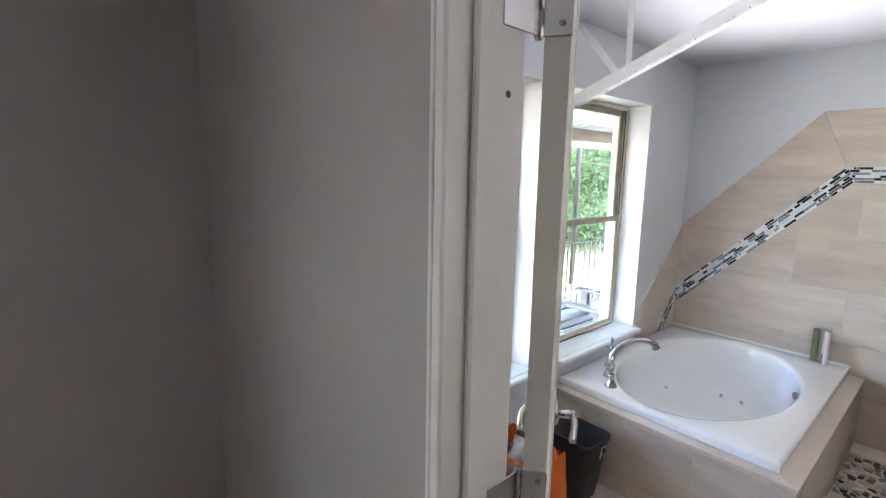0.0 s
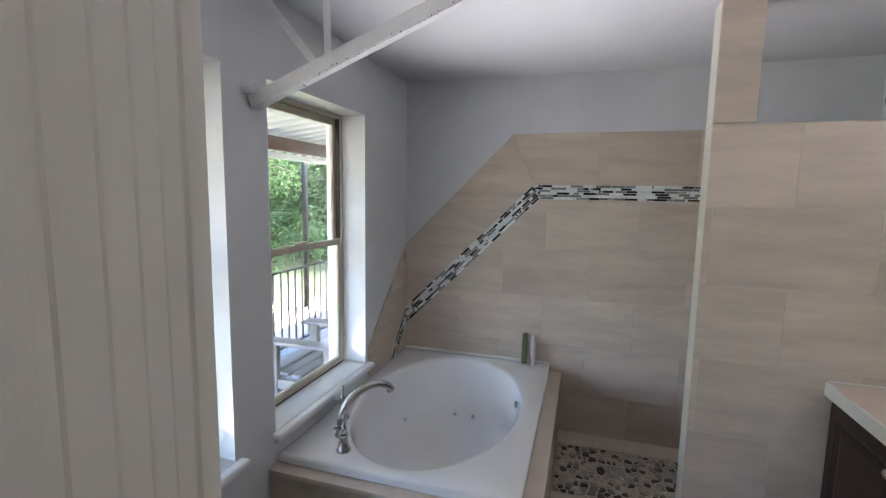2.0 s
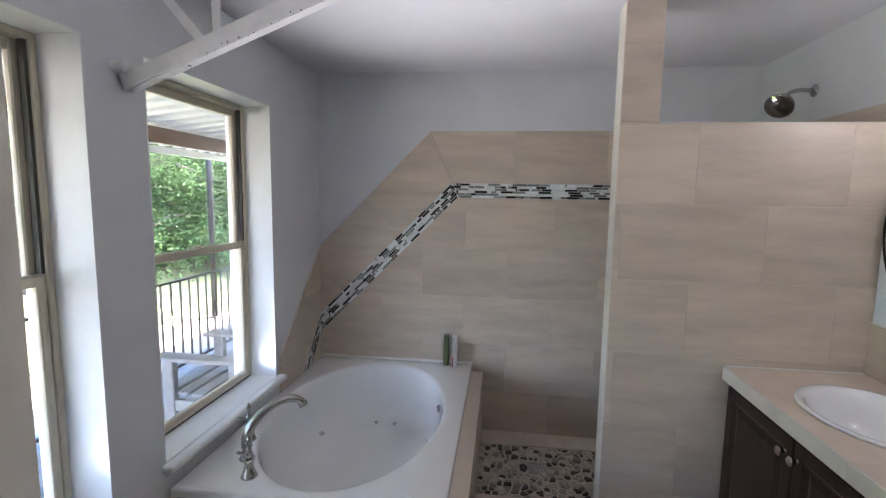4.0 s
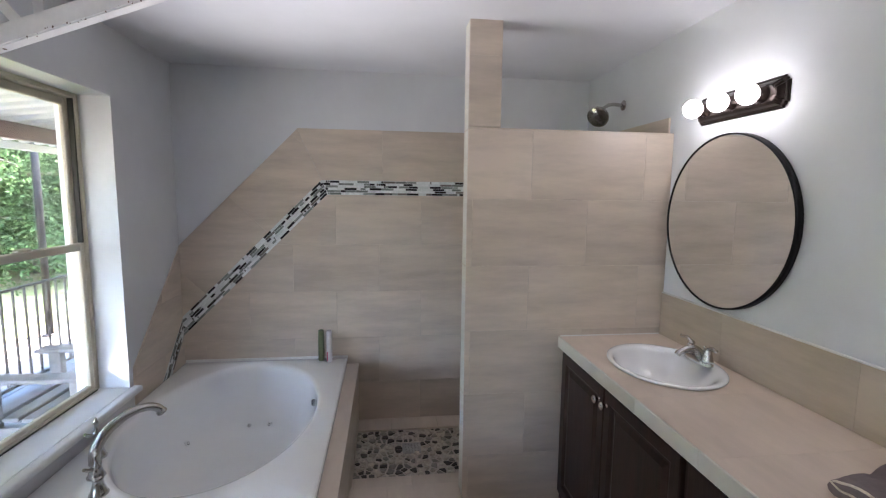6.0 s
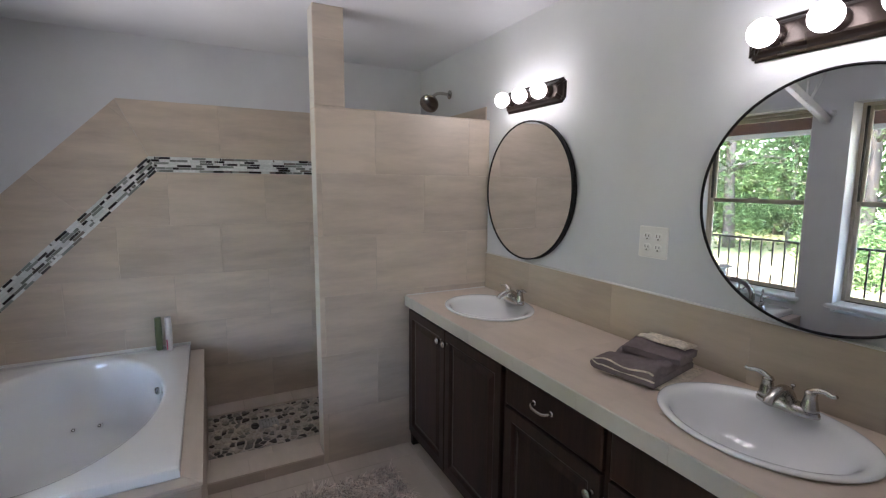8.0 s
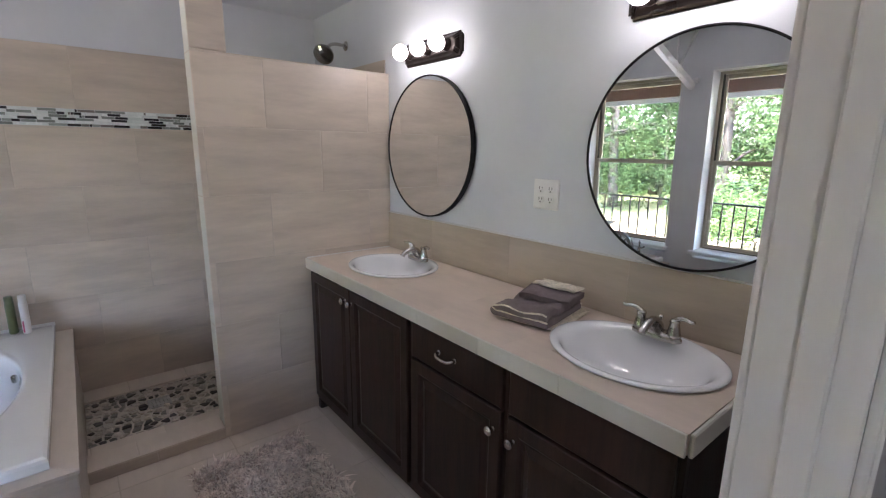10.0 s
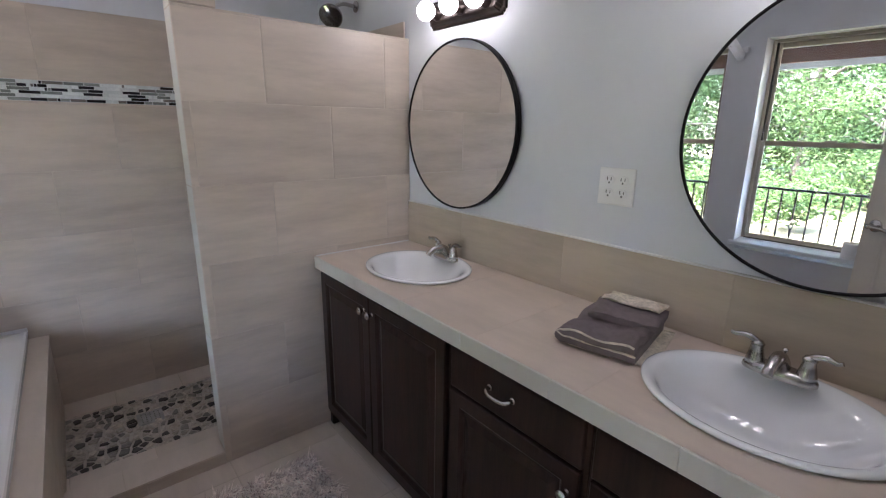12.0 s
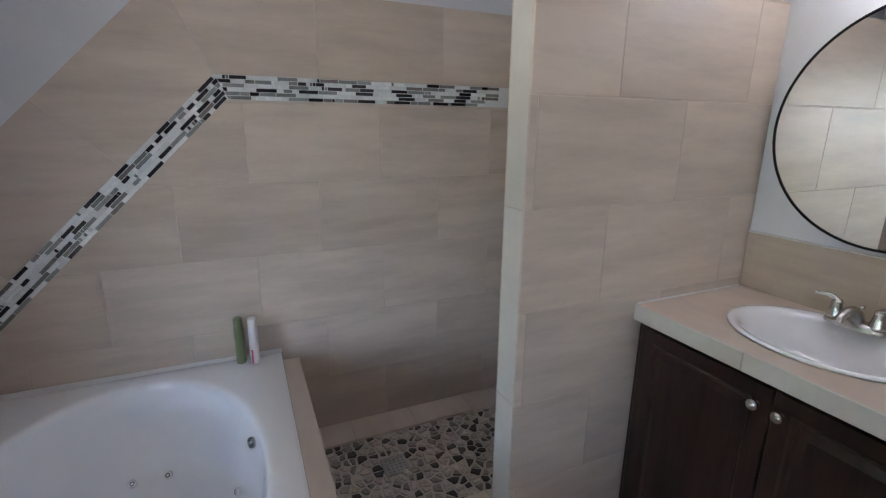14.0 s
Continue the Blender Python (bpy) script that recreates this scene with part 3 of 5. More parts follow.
# ---------- truss ----------
def make_truss():
    tr = thing("roof_truss", (1.798, WY, 1.84), "white painted steel roof truss with rust specks", "truss")
    sl = Vector((0.0194, -1.0, 0.3874)).normalized()
    a = Vector((1.798, WY - 0.040, 1.842))
    side = Vector((1, 0, 0))
    up = side.cross(sl).normalized()
    if up.z < 0:
        up = -up
    def beam(bm, p, q, hw, hh, upv, bev=0.004):
        d = (q - p).normalized()
        s = d.cross(upv).normalized()
        vs = [bm.verts.new(e + s * sx * hw + upv * sz * hh) for e in (p, q) for sz in (-1, 1) for sx in (-1, 1)]
        fs = [bm.faces.new([vs[i] for i in f]) for f in ((0, 1, 3, 2), (4, 6, 7, 5), (0, 4, 5, 1), (2, 3, 7, 6), (0, 2, 6, 4), (1, 5, 7, 3))]
        bmesh.ops.bevel(bm, geom=list({e for f in fs for e in f.edges}), offset=bev, segments=2, affect="EDGES")
    bm = bmesh.new()
    beam(bm, a - sl * 0.030, a + sl * 1.04, 0.021, 0.0265, up)
    part("bottom_chord", bm, STEEL, tr)
    joint = a + sl * 0.262 + up * 0.030 + Vector((0.018, 0, 0))
    bm = bmesh.new()
    beam(bm, joint + Vector((-0.02, 0.0, -0.02)), Vector((1.798, WY - 0.02, CZ - 0.005)), 0.004, 0.014, Vector((0, 0.7, -0.7)).normalized(), 0.001)
    part("web_strut", bm, STEEL, tr)
    bm = bmesh.new()
    beam(bm, joint + Vector((-0.02, -0.045, -0.01)), Vector((joint.x - 0.015, joint.y - 0.035, CZ - 0.002)), 0.004, 0.013, Vector((0, 1, 0)), 0.001)
    part("web_post", bm, STEEL, tr)
    bm = bmesh.new()
    lathe(bm, [(0, -0.03), (0.016, -0.03), (0.018, -0.026), (0.018, 0.026), (0.016, 0.03), (0, 0.03)], (1.768, WY - 0.016, 1.878), 14, axis=(0, 1, 0.1))
    part("wall_pin", bm, STEEL, tr, "stub of painted pipe at the wall")
    bm = bmesh.new()
    rnd = random.Random(4)
    for i in range(46):
        k = rnd.uniform(0.25, 0.98)
        w = min(1, rnd.random() ** 2 + 0.02)
        below = rnd.random() < 0.35
        p = a + sl * k - side * 0.0213 - up * (0.0255 - 0.008 * w)
        if below:
            p = a + sl * k - up * 0.0267 + side * rnd.uniform(-0.019, -0.012)
        r = rnd.uniform(0.0010, 0.0032)
        lathe(bm, [(r, -0.0006), (r * 0.8, 0.0006), (0, 0.0008)], p, 6, axis=(0, 0, -1) if below else (-1, 0, 0), squash=(1, rnd.uniform(0.5, 1.0)))
    lathe(bm, [(0.006, -0.0006), (0.005, 0.0006), (0, 0.0008)], a + sl * 0.185 - up * 0.0267, 10, axis=(0, 0, -1))
    tagged(part("rust_specks", bm, RUST, tr, "rusty chipped paint along the lower edge"), kind="stuff")


make_truss()

# ---------- tub ----------
def make_tub():
    TX0, TY0, DTZ = 1.838, 0.233, 0.405
    surround = thing("tub_surround", (2.58, 0.77, 0), "tiled box round the sunken bathtub", "tub surround")
    t = 0.009
    body = part("deck_body", boxes((TX0 + t, TX0 + 0.05, TY0 + t, WY - 0.003, 0, DTZ - t), (TX0 + 0.05, BX - 0.012, TY0 + t, TY0 + 0.05, 0, DTZ - t), (TX0 + 0.05, TX0 + 0.055, TY0 + 0.05, WY - 0.003, DTZ - 0.05, DTZ - t)), GROUT, surround)
    surround.location = (0, 0, 0)
    for o in surround.children:
        o.location = (2.58, 0.77, 0)
    tile_field(surround, (TX0 + t, WY - 0.004, 0), (0, -1, 0), (0, 0, 1), [(-1, 0, 0), (1, 0, WY - 0.004 - TY0 - 0.002), (0, 1, DTZ - 0.012), (0, -1, -0.002)], TILE, 0.537, 0.303, (0.18, 0.08), thick=t, name="apron_tile")
    tile_field(surround, (TX0 + t, TY0 + t, 0), (1, 0, 0), (0, 0, 1), [(-1, 0, 0), (1, 0, BX - TX0 - 0.02), (0, 1, DTZ - 0.012), (0, -1, -0.002)], TILE, 0.537, 0.303, (0.1, 0.08), thick=t, name="apron_tile")
    z = DTZ - t - 0.002
    d = 0.075
    for poly, nm in (([(TX0 - 0.004, TY0 - 0.004), (TX0 + d, TY0 + d), (TX0 + d, WY - 0.003), (TX0 - 0.004, WY - 0.003)], "deck_tile"),
                     ([(TX0 - 0.002, TY0 - 0.004), (BX - 0.011, TY0 - 0.004), (BX - 0.011, TY0 + d), (TX0 + d + 0.002, TY0 + d)], "deck_tile")):
        bm = bmesh.new()
        prism(bm, poly, Vector((0, 0, z)), Vector((1, 0, 0)), Vector((0, 1, 0)), Vector((0, 0, 1)), 0.011, 0.003)
        part(nm, bm, TILE_H, surround)
    # the tub itself
    tub = thing("bathtub", (2.6, 0.8, 0.40), "glossy white acrylic oval drop-in whirlpool tub", "bathtub")
    x0, x1, y0, y1, z0, z1 = 1.888, BX - 0.014, 0.300, WY - 0.012, DTZ + 0.001, 0.450
    cx, cy, ea, eb = 2.590, 0.812, 0.645, 0.418
    bm = bmesh.new()
    N = 96
    def rectpt(a, inset, z):
        """The point of a rounded rectangle in the direction a from the middle of the oval."""
        c, s = math.cos(a), math.sin(a)
        X0, X1, Y0, Y1 = x0 + inset - cx, x1 - inset - cx, y0 + inset - cy, y1 - inset - cy
        k = min((X1 if c > 0 else X0) / c if abs(c) > 1e-9 else 1e9, (Y1 if s > 0 else Y0) / s if abs(s) > 1e-9 else 1e9)
        return (cx + c * k, cy + s * k, z)
    angs = [2 * math.pi * i / N for i in range(N)]
    for corner in ((x0, y0), (x1, y0), (x1, y1), (x0, y1)):
        a = math.atan2(corner[1] - cy, corner[0] - cx) % (2 * math.pi)
        i = min(range(len(angs)), key=lambda k: abs(angs[k] - a))
        angs[i] = a
    rings = [[rectpt(a, 0.004, z0) for a in angs], [rectpt(a, 0.0, z0 + 0.006) for a in angs], [rectpt(a, 0.0, z1 - 0.014) for a in angs], [rectpt(a, 0.003, z1 - 0.005) for a in angs], [rectpt(a, 0.012, z1) for a in angs]]
    def oval(k, z, kb=None):
        return [(cx + ea * k * math.cos(a) / max(1e-9, math.hypot(math.cos(a), math.sin(a))), cy + eb * (kb or k) * math.sin(a), z) for a in angs]
    rings += [oval(1.03, z1), oval(1.0, z1 - 0.003), oval(0.985, z1 - 0.010), oval(0.97, z1 - 0.03), oval(0.955, z1 - 0.10), oval(0.93, z1 - 0.20), oval(0.885, z1 - 0.29), oval(0.80, z1 - 0.345), oval(0.66, z1 - 0.372), oval(0.4, z1 - 0.382)]
    vr = [[bm.verts.new(p) for p in r] for r in rings]
    for i, (r, q) in enumerate(zip(vr, vr[1:])):
        for k in range(N):
            f = bm.faces.new((r[k], r[(k + 1) % N], q[(k + 1) % N], q[k]))
            f.smooth = i >= 4
    bm.faces.new(vr[-1])
    shell = part("tub_shell", bm, ACRYL, tub)
    # raised strip at the wall, overflow, jets
    bm = bmesh.new()
    box(bm, x1 - 0.002, x1 + 0.003, y0, y1, z1 - 0.01, z1 + 0.012, 0.002, 2)
    part("back_lip", bm, CAULK, tub)
    def wall_k(z):
        pts = ((0.45, 1.0), (0.42, 0.97), (0.35, 0.955), (0.25, 0.93), (0.16, 0.885), (0.105, 0.80))
        for (za, ka), (zb, kb) in zip(pts, pts[1:]):
            if z >= zb:
                return kb + (ka - kb) * (z - zb) / (za - zb)
        return 0.8
    inward = (-0.225, 0.974, 0.0)
    bm = bmesh.new()
    lathe(bm, [(0, 0.012), (0.75, 0.012), (0.92, 0.008), (1.0, -0.004), (1.0, -0.02)], (2.803, 0.424, 0.333), 28, axis=inward, squash=(0.075, 0.040))
    part("overflow_plate", bm, ACRYL, tub)
    bm = bmesh.new()
    lathe(bm, [(0, 0), (0.016, 0), (0.019, 0.006), (0.019, 0.016), (0.014, 0.022), (0, 0.023)], (2.800, 0.432, 0.380), 18, axis=inward)
    part("overflow_knob", bm, CHROME, tub, "chrome overflow knob")
    for a, z in ((1.06, 0.15), (0.177, 0.115), (-0.177, 0.115), (-1.023, 0.143), (2.2, 0.16), (2.9, 0.18)):
        kk = wall_k(z) * 0.985
        c = (cx + ea * kk * math.cos(a), cy + eb * kk * math.sin(a), z)
        ax = (-math.cos(a) / ea, -math.sin(a) / eb, 0.9 if z < 0.25 else 0.3)
        r = 0.014
        bm = bmesh.new()
        lathe(bm, [(r, -0.012), (r, 0.004), (r * 0.8, 0.007), (r * 0.5, 0.004), (r * 0.3, 0.006), (0, 0.006)], c, 14, axis=ax)
        jet = part("jet", bm, ACRYL, tub)
        bm = bmesh.new()
        lathe(bm, [(r * 0.62, 0.0068), (r * 0.36, 0.0068)], c, 12, axis=ax)
        part("jet_opening", bm, SLOT, jet)


make_tub()


def tub_faucet():
    f = thing("tub_faucet", (2.02, 1.10, 0.45), "brushed nickel roman tub faucet with high curved spout", "faucet")
    Z = 0.45
    bell = [(0, 0), (0.030, 0), (0.031, 0.004), (0.026, 0.012), (0.019, 0.035), (0.016, 0.05), (0.018, 0.055), (0.018, 0.062), (0.013, 0.068), (0.0, 0.069)]
    sx, sy = 2.095, 1.120
    pts = curve_points([(sx, sy, Z + 0.05), (sx + 0.003, sy - 0.003, Z + 0.105), (sx + 0.028, sy - 0.034, Z + 0.165), (sx + 0.068, sy - 0.084, Z + 0.206), (sx + 0.108, sy - 0.130, Z + 0.214), (sx + 0.138, sy - 0.160, Z + 0.196), (sx + 0.148, sy - 0.172, Z + 0.172)], 6)
    n = len(pts)
    bm = bmesh.new()
    tube(bm, pts, 0.013, 14, radii=[0.021 - 0.005 * min(1, i / n * 1.6) + (0.004 if i > n - 4 else 0) for i in range(n)])
    part("spout", bm, NICKEL, f)
    bm = bmesh.new()
    lathe(bm, bell, (sx, sy, Z), 20)
    part("spout_base", bm, NICKEL, f)
    for hx, hy in ((1.988, 1.050), (2.235, 1.192)):
        bm = bmesh.new()
        lathe(bm, bell, (hx, hy, Z), 20)
        h = part("valve_base", bm, NICKEL, f)
        bm = bmesh.new()
        lathe(bm, [(0, 0.066), (0.012, 0.068), (0.010, 0.085), (0.014, 0.095), (0.012, 0.105), (0.007, 0.112), (0.006, 0.135), (0.009, 0.142), (0.008, 0.150), (0.004, 0.154), (0.005, 0.160), (0, 0.166)], (hx, hy, Z), 14)
        tube(bm, curve_points([(hx, hy, Z + 0.095), (hx - 0.018, hy + 0.012, Z + 0.10), (hx - 0.035, hy + 0.022, Z + 0.112)], 4), 0.006, 8)
        part("lever", bm, NICKEL, h)


tub_faucet()


def bottle(name, x, y, r, h, mat, label, cap, squash=(1, 0.7), flip=False):
    b = thing(name, (x, y, 0.45), label, "bottle", "bottles on the tub")
    bm = bmesh.new()
    lathe(bm, [(0, 0), (r * 0.9, 0), (r, 0.006), (r, h * 0.72), (r * 0.97, h * 0.8), (r * 0.9, h * 0.83)], (x, y, 0.4505), 20, squash=squash)
    part("body", bm, mat, b)
    bm = bmesh.new()
    lathe(bm, [(r * 0.9, h * 0.83), (r * 0.92, h * 0.84), (r * 0.92, h * 0.985), (r * 0.85, h), (0, h)], (x, y, 0.4505), 20, squash=squash)
    part("cap", bm, cap, b)
    return b


bottle("shampoo_bottle", 3.262, 0.462, 0.027, 0.195, GREENB, "olive green plastic shampoo bottle", GREENB)
b = bottle("lotion_bottle", 3.232, 0.408, 0.026, 0.200, WHITEB, "slim white plastic bottle with pink print", WHITEB)
bm = bmesh.new()
box(bm, 3.2045, 3.2075, 0.414, 0.421, 0.46, 0.52)
part("print", bm, PINKL, b)

# ---------- vanity ----------
CX0, CX1, CY, CT, CZT = 0.458, HX - 0.001, -0.774, 0.802, 0.850


def panel_front(name, x0, x1, z0, z1, y, parent, raised=True):
    """A framed, raised panel door or drawer front that faces +y."""
    bm = bmesh.new()
    fr = 0.055 if z1 - z0 > 0.25 else 0.028
    prof = [(0, -0.018), (0, -0.003), (0.003, 0), (fr - 0.012, 0), (fr - 0.006, -0.003), (fr, -0.010), (fr + 0.008, -0.010), (fr + 0.030, -0.002), (fr + 0.032, -0.002)]
    if not raised:
        prof = [(0, -0.018), (0, -0.004), (0.004, -0.001), (0.012, 0), (0.016, 0.0)]
    prev = None
    for ins, dy in prof:
        ring = [bm.verts.new((x, y + dy, z)) for x, z in ((x0 + ins, z0 + ins), (x1 - ins, z0 + ins), (x1 - ins, z1 - ins), (x0 + ins, z1 - ins))]
        if prev:
            for i in range(4):
                bm.faces.new((prev[i], prev[(i + 1) % 4], ring[(i + 1) % 4], ring[i]))
        prev = ring
    bm.faces.new(prev)
    return part(name, bm, ESPR, parent)


def knob(x, y, z, parent):
    bm = bmesh.new()
    lathe(bm, [(0, 0), (0.009, 0), (0.009, 0.003), (0.006, 0.006), (0.006, 0.012), (0.013, 0.018), (0.016, 0.023), (0.015, 0.027), (0.008, 0.031), (0, 0.032)], (x, y, z), 16, axis=(0, 1, 0))
    part("knob", bm, NICKEL, parent, "round nickel knob")


def pull(x, y, z, parent):
    bm = bmesh.new()
    tube(bm, curve_points([(x - 0.042, y, z + 0.003), (x - 0.040, y + 0.016, z + 0.002), (x - 0.026, y + 0.025, z - 0.002), (x, y + 0.027, z - 0.003), (x + 0.026, y + 0.025, z - 0.002), (x + 0.040, y + 0.016, z + 0.002), (x + 0.042, y, z + 0.003)], 5), 0.0055, 10)
    for s in (-0.042, 0.042):
        lathe(bm, [(0, 0), (0.010, 0), (0.009, 0.004), (0, 0.006)], (x + s, y, z + 0.003), 12, axis=(0, 1, 0))
    part("pull", bm, NICKEL, parent, "curved nickel pull")


FY = -0.803


def carcass(c, x0, x1):
    bm = boxes((x0, x0 + 0.016, VY + 0.004, FY, 0.09, CT), (x1 - 0.016, x1, VY + 0.004, FY, 0.09, CT), (x0 + 0.016, x1 - 0.016, VY + 0.004, FY - 0.02, 0.09, 0.105), (x0 + 0.016, x1 - 0.016, VY + 0.004, VY + 0.02, 0.105, CT))
    part("carcass", bm, ESPR, c)
    part("toe_board", boxes((x0, x1, FY - 0.075, FY - 0.06, 0.0, 0.09)), ESPR, c)


def face(c, x0, x1, rails):
    bm = boxes((x0, x0 + 0.024, FY, FY + 0.019, 0.06, CT, 0.001), (x1 - 0.024, x1, FY, FY + 0.019, 0.06, CT, 0.001))
    for a, b in rails:
        box(bm, x0 + 0.024, x1 - 0.024, FY, FY + 0.019, a, b, 0.001)
    part("face_frame", bm, ESPR, c)


def vanity():
    c = thing("vanity_cabinet", (1.90, -1.0, 0), "dark espresso wood vanity cabinet with two doors", "cabinet", "vanity cabinets")
    carcass(c, 1.462, 2.371)
    face(c, 1.462, 2.371, ((0.765, CT), (0.06, 0.105)))
    for x0, x1, kx in ((1.473, 1.926, 1.902), (1.932, 2.345, 1.962)):
        dr = panel_front("cabinet_door", x0, x1, 0.095, 0.785, FY + 0.038, c)
        knob(kx, FY + 0.038, 0.730, dr)
    for fx in (2.334,):
        bm = boxes((fx, fx + 0.035, FY - 0.03, FY + 0.019, 0.0, 0.06, 0.006))
        part("foot", bm, ESPR, c)
    c = thing("vanity_drawer_cabinet", (1.21, -1.0, 0), "dark espresso wood cabinet with drawer and door", "cabinet", "vanity cabinets")
    carcass(c, 0.972, 1.460)
    face(c, 0.972, 1.460, ((0.775, CT), (0.635, 0.665), (0.06, 0.105)))
    dw = panel_front("drawer_front", 0.985, 1.446, 0.655, 0.790, FY + 0.038, c, False)
    pull(1.236, FY + 0.038, 0.726, dw)
    dr = panel_front("cabinet_door", 0.985, 1.446, 0.095, 0.645, FY + 0.038, c)
    knob(1.012, FY + 0.038, 0.580, dr)
    c = thing("vanity_sink_cabinet", (0.72, -1.0, 0), "dark espresso wood sink cabinet with blank drawer front", "cabinet", "vanity cabinets")
    carcass(c, 0.475, 0.970)
    face(c, 0.475, 0.970, ((0.775, CT), (0.635, 0.665), (0.06, 0.105)))
    panel_front("drawer_front", 0.488, 0.957, 0.655, 0.790, FY + 0.038, c, False)
    dr = panel_front("cabinet_door", 0.488, 0.957, 0.095, 0.645, FY + 0.038, c)
    knob(0.930, FY + 0.038, 0.580, dr)


vanity()

SINKS = ((1.972, -1.027), (0.742, -1.032))
SA, SB = 0.243, 0.203


def worktop():
    ct = thing("worktop", (1.4, -1.0, CT), "beige tiled vanity worktop with pale squared edge", "countertop")
    # slab with two oval cut-outs, built as strips round each oval
    def pieces(bm, x0, x1, hole, zt):
        cx, cy = hole
        n = 48
        y0, y1 = VY + 0.002, CY + 0.012
        ang = [2 * math.pi * i / n for i in range(n)]
        for corner in ((x0, y0), (x1, y0), (x1, y1), (x0, y1)):
            a = math.atan2(corner[1] - cy, corner[0] - cx) % (2 * math.pi)
            i = min(range(n), key=lambda k: abs(ang[k] - a))
            ang[i] = a
        inner, outer = [], []
        for a in ang:
            c, s = math.cos(a), math.sin(a)
            k = min(((x1 if c > 0 else x0) - cx) / c if abs(c) > 1e-9 else 1e9, ((y1 if s > 0 else y0) - cy) / s if abs(s) > 1e-9 else 1e9)
            outer.append((cx + c * k, cy + s * k))
            q = 0.93 / math.hypot(c / SA, s / SB)
            inner.append((cx + c * q, cy + s * q))
        ti, to = [bm.verts.new((*p, zt)) for p in inner], [bm.verts.new((*p, zt)) for p in outer]
        bi, bo = [bm.verts.new((*p, CT)) for p in inner], [bm.verts.new((*p, CT)) for p in outer]
        for i in range(n):
            j = (i + 1) % n
            bm.faces.new((ti[i], ti[j], to[j], to[i]))
            bm.faces.new((bi[i], bo[i], bo[j], bi[j]))
            bm.faces.new((ti[i], bi[i], bi[j], ti[j]))
            bm.faces.new((to[i], to[j], bo[j], bo[i]))
    cuts = (CX0 + 0.012, 1.0, 1.705, CX1)
    g = 0.0003
    for xa, xb, hole in ((cuts[0], cuts[1] - g, SINKS[1]), (cuts[2] + g, cuts[3], SINKS[0])):
        bm = bmesh.new()
        pieces(bm, xa, xb, hole, CZT)
        part("sink_slab", bm, TILE_C, ct)
    for a, b in ((1.0, 1.352), (1.352, 1.705)):
        part("counter_tile", boxes((a + g, b - g, VY + 0.002, CY + 0.012, CT, CZT, 0.0003)), TILE_C, ct)
    # square edge trims, proud of the cabinets
    xs = [CX0 + 0.012, 0.78, 1.08, 1.39, 1.70, 2.01, CX1]
    for a, b in zip(xs, xs[1:]):
        part("edge_tile", boxes((a + 0.0002, b - 0.0002, CY + 0.0132, CY + 0.022, CT - 0.004, CZT + 0.001, 0.0016)), EDGE, ct, "pale squared edge piece")
    part("edge_tile", boxes((CX0, CX0 + 0.011, VY + 0.002, CY + 0.012, CT - 0.004, CZT + 0.001, 0.003)), EDGE, ct)
    sp = thing("backsplash", (1.4, VY, CZT), "beige tile backsplash with white caulk line", "backsplash")
    xs = [CX0, 0.90, 1.435, 1.97, CX1]
    for a, b in zip(xs, xs[1:]):
        part("splash_tile", boxes((a + 0.0001, b - 0.0001, VY + 0.001, VY + 0.011, CZT + 0.001, 1.052, 0.0006)), TILE_S, sp)
    part("caulk_line", boxes((CX0, CX1, VY + 0.0005, VY + 0.012, 1.0525, 1.058, 0.002)), CAULK, sp, "white caulk")
    # side joint to the half wall
    part("corner_joint", boxes((CX1 - 0.004, CX1 + 0.0005, VY + 0.012, CY + 0.012, CZT + 0.0005, CZT + 0.005)), CAULK, sp)


EDGE = material("pale_edge_tile", (0.62, 0.59, 0.52), rough=0.35, var=0.05, scale=4)
worktop()


def make_sink():
    s = thing("sink", (0, 0, 0), "oval white ceramic drop-in sink", "sink", "vanity sinks")
    bm = bmesh.new()
    prof = [(0.975, 0.0), (0.985, 0.002), (1.0, 0.005), (0.996, 0.009), (0.975, 0.0112), (0.94, 0.0112), (0.90, 0.0085), (0.86, 0.002), (0.82, -0.010), (0.77, -0.029), (0.70, -0.053), (0.60, -0.079), (0.47, -0.100), (0.30, -0.114), (0.12, -0.120), (0.0, -0.121)]
    lathe(bm, [(r, z) for r, z in prof], (0, 0, 0), 56, squash=(SA, SB))
    # the bowl sits a little forward of the rim
    for v in bm.verts:
        if v.co.z < 0.0145:
            k = max(0.0, min(1.0, 1 - math.hypot(v.co.x / SA, v.co.y / SB) / 0.9))
            v.co.y += 0.012 * min(1.0, k * 6)
    part("bowl", bm, CERAM, s)
    bm = bmesh.new()
    lathe(bm, [(0.0, 0.004), (0.012, 0.004), (0.020, 0.002), (0.022, -0.002)], (0, 0.012, -0.1195), 20)
    part("drain", bm, NICKEL, s, "nickel pop-up drain")
    return s


sink = make_sink()
sink.matrix_world = pose(*SINKS[0], CZT + 0.001)
copy_thing(sink, pose(*SINKS[1], CZT + 0.001))


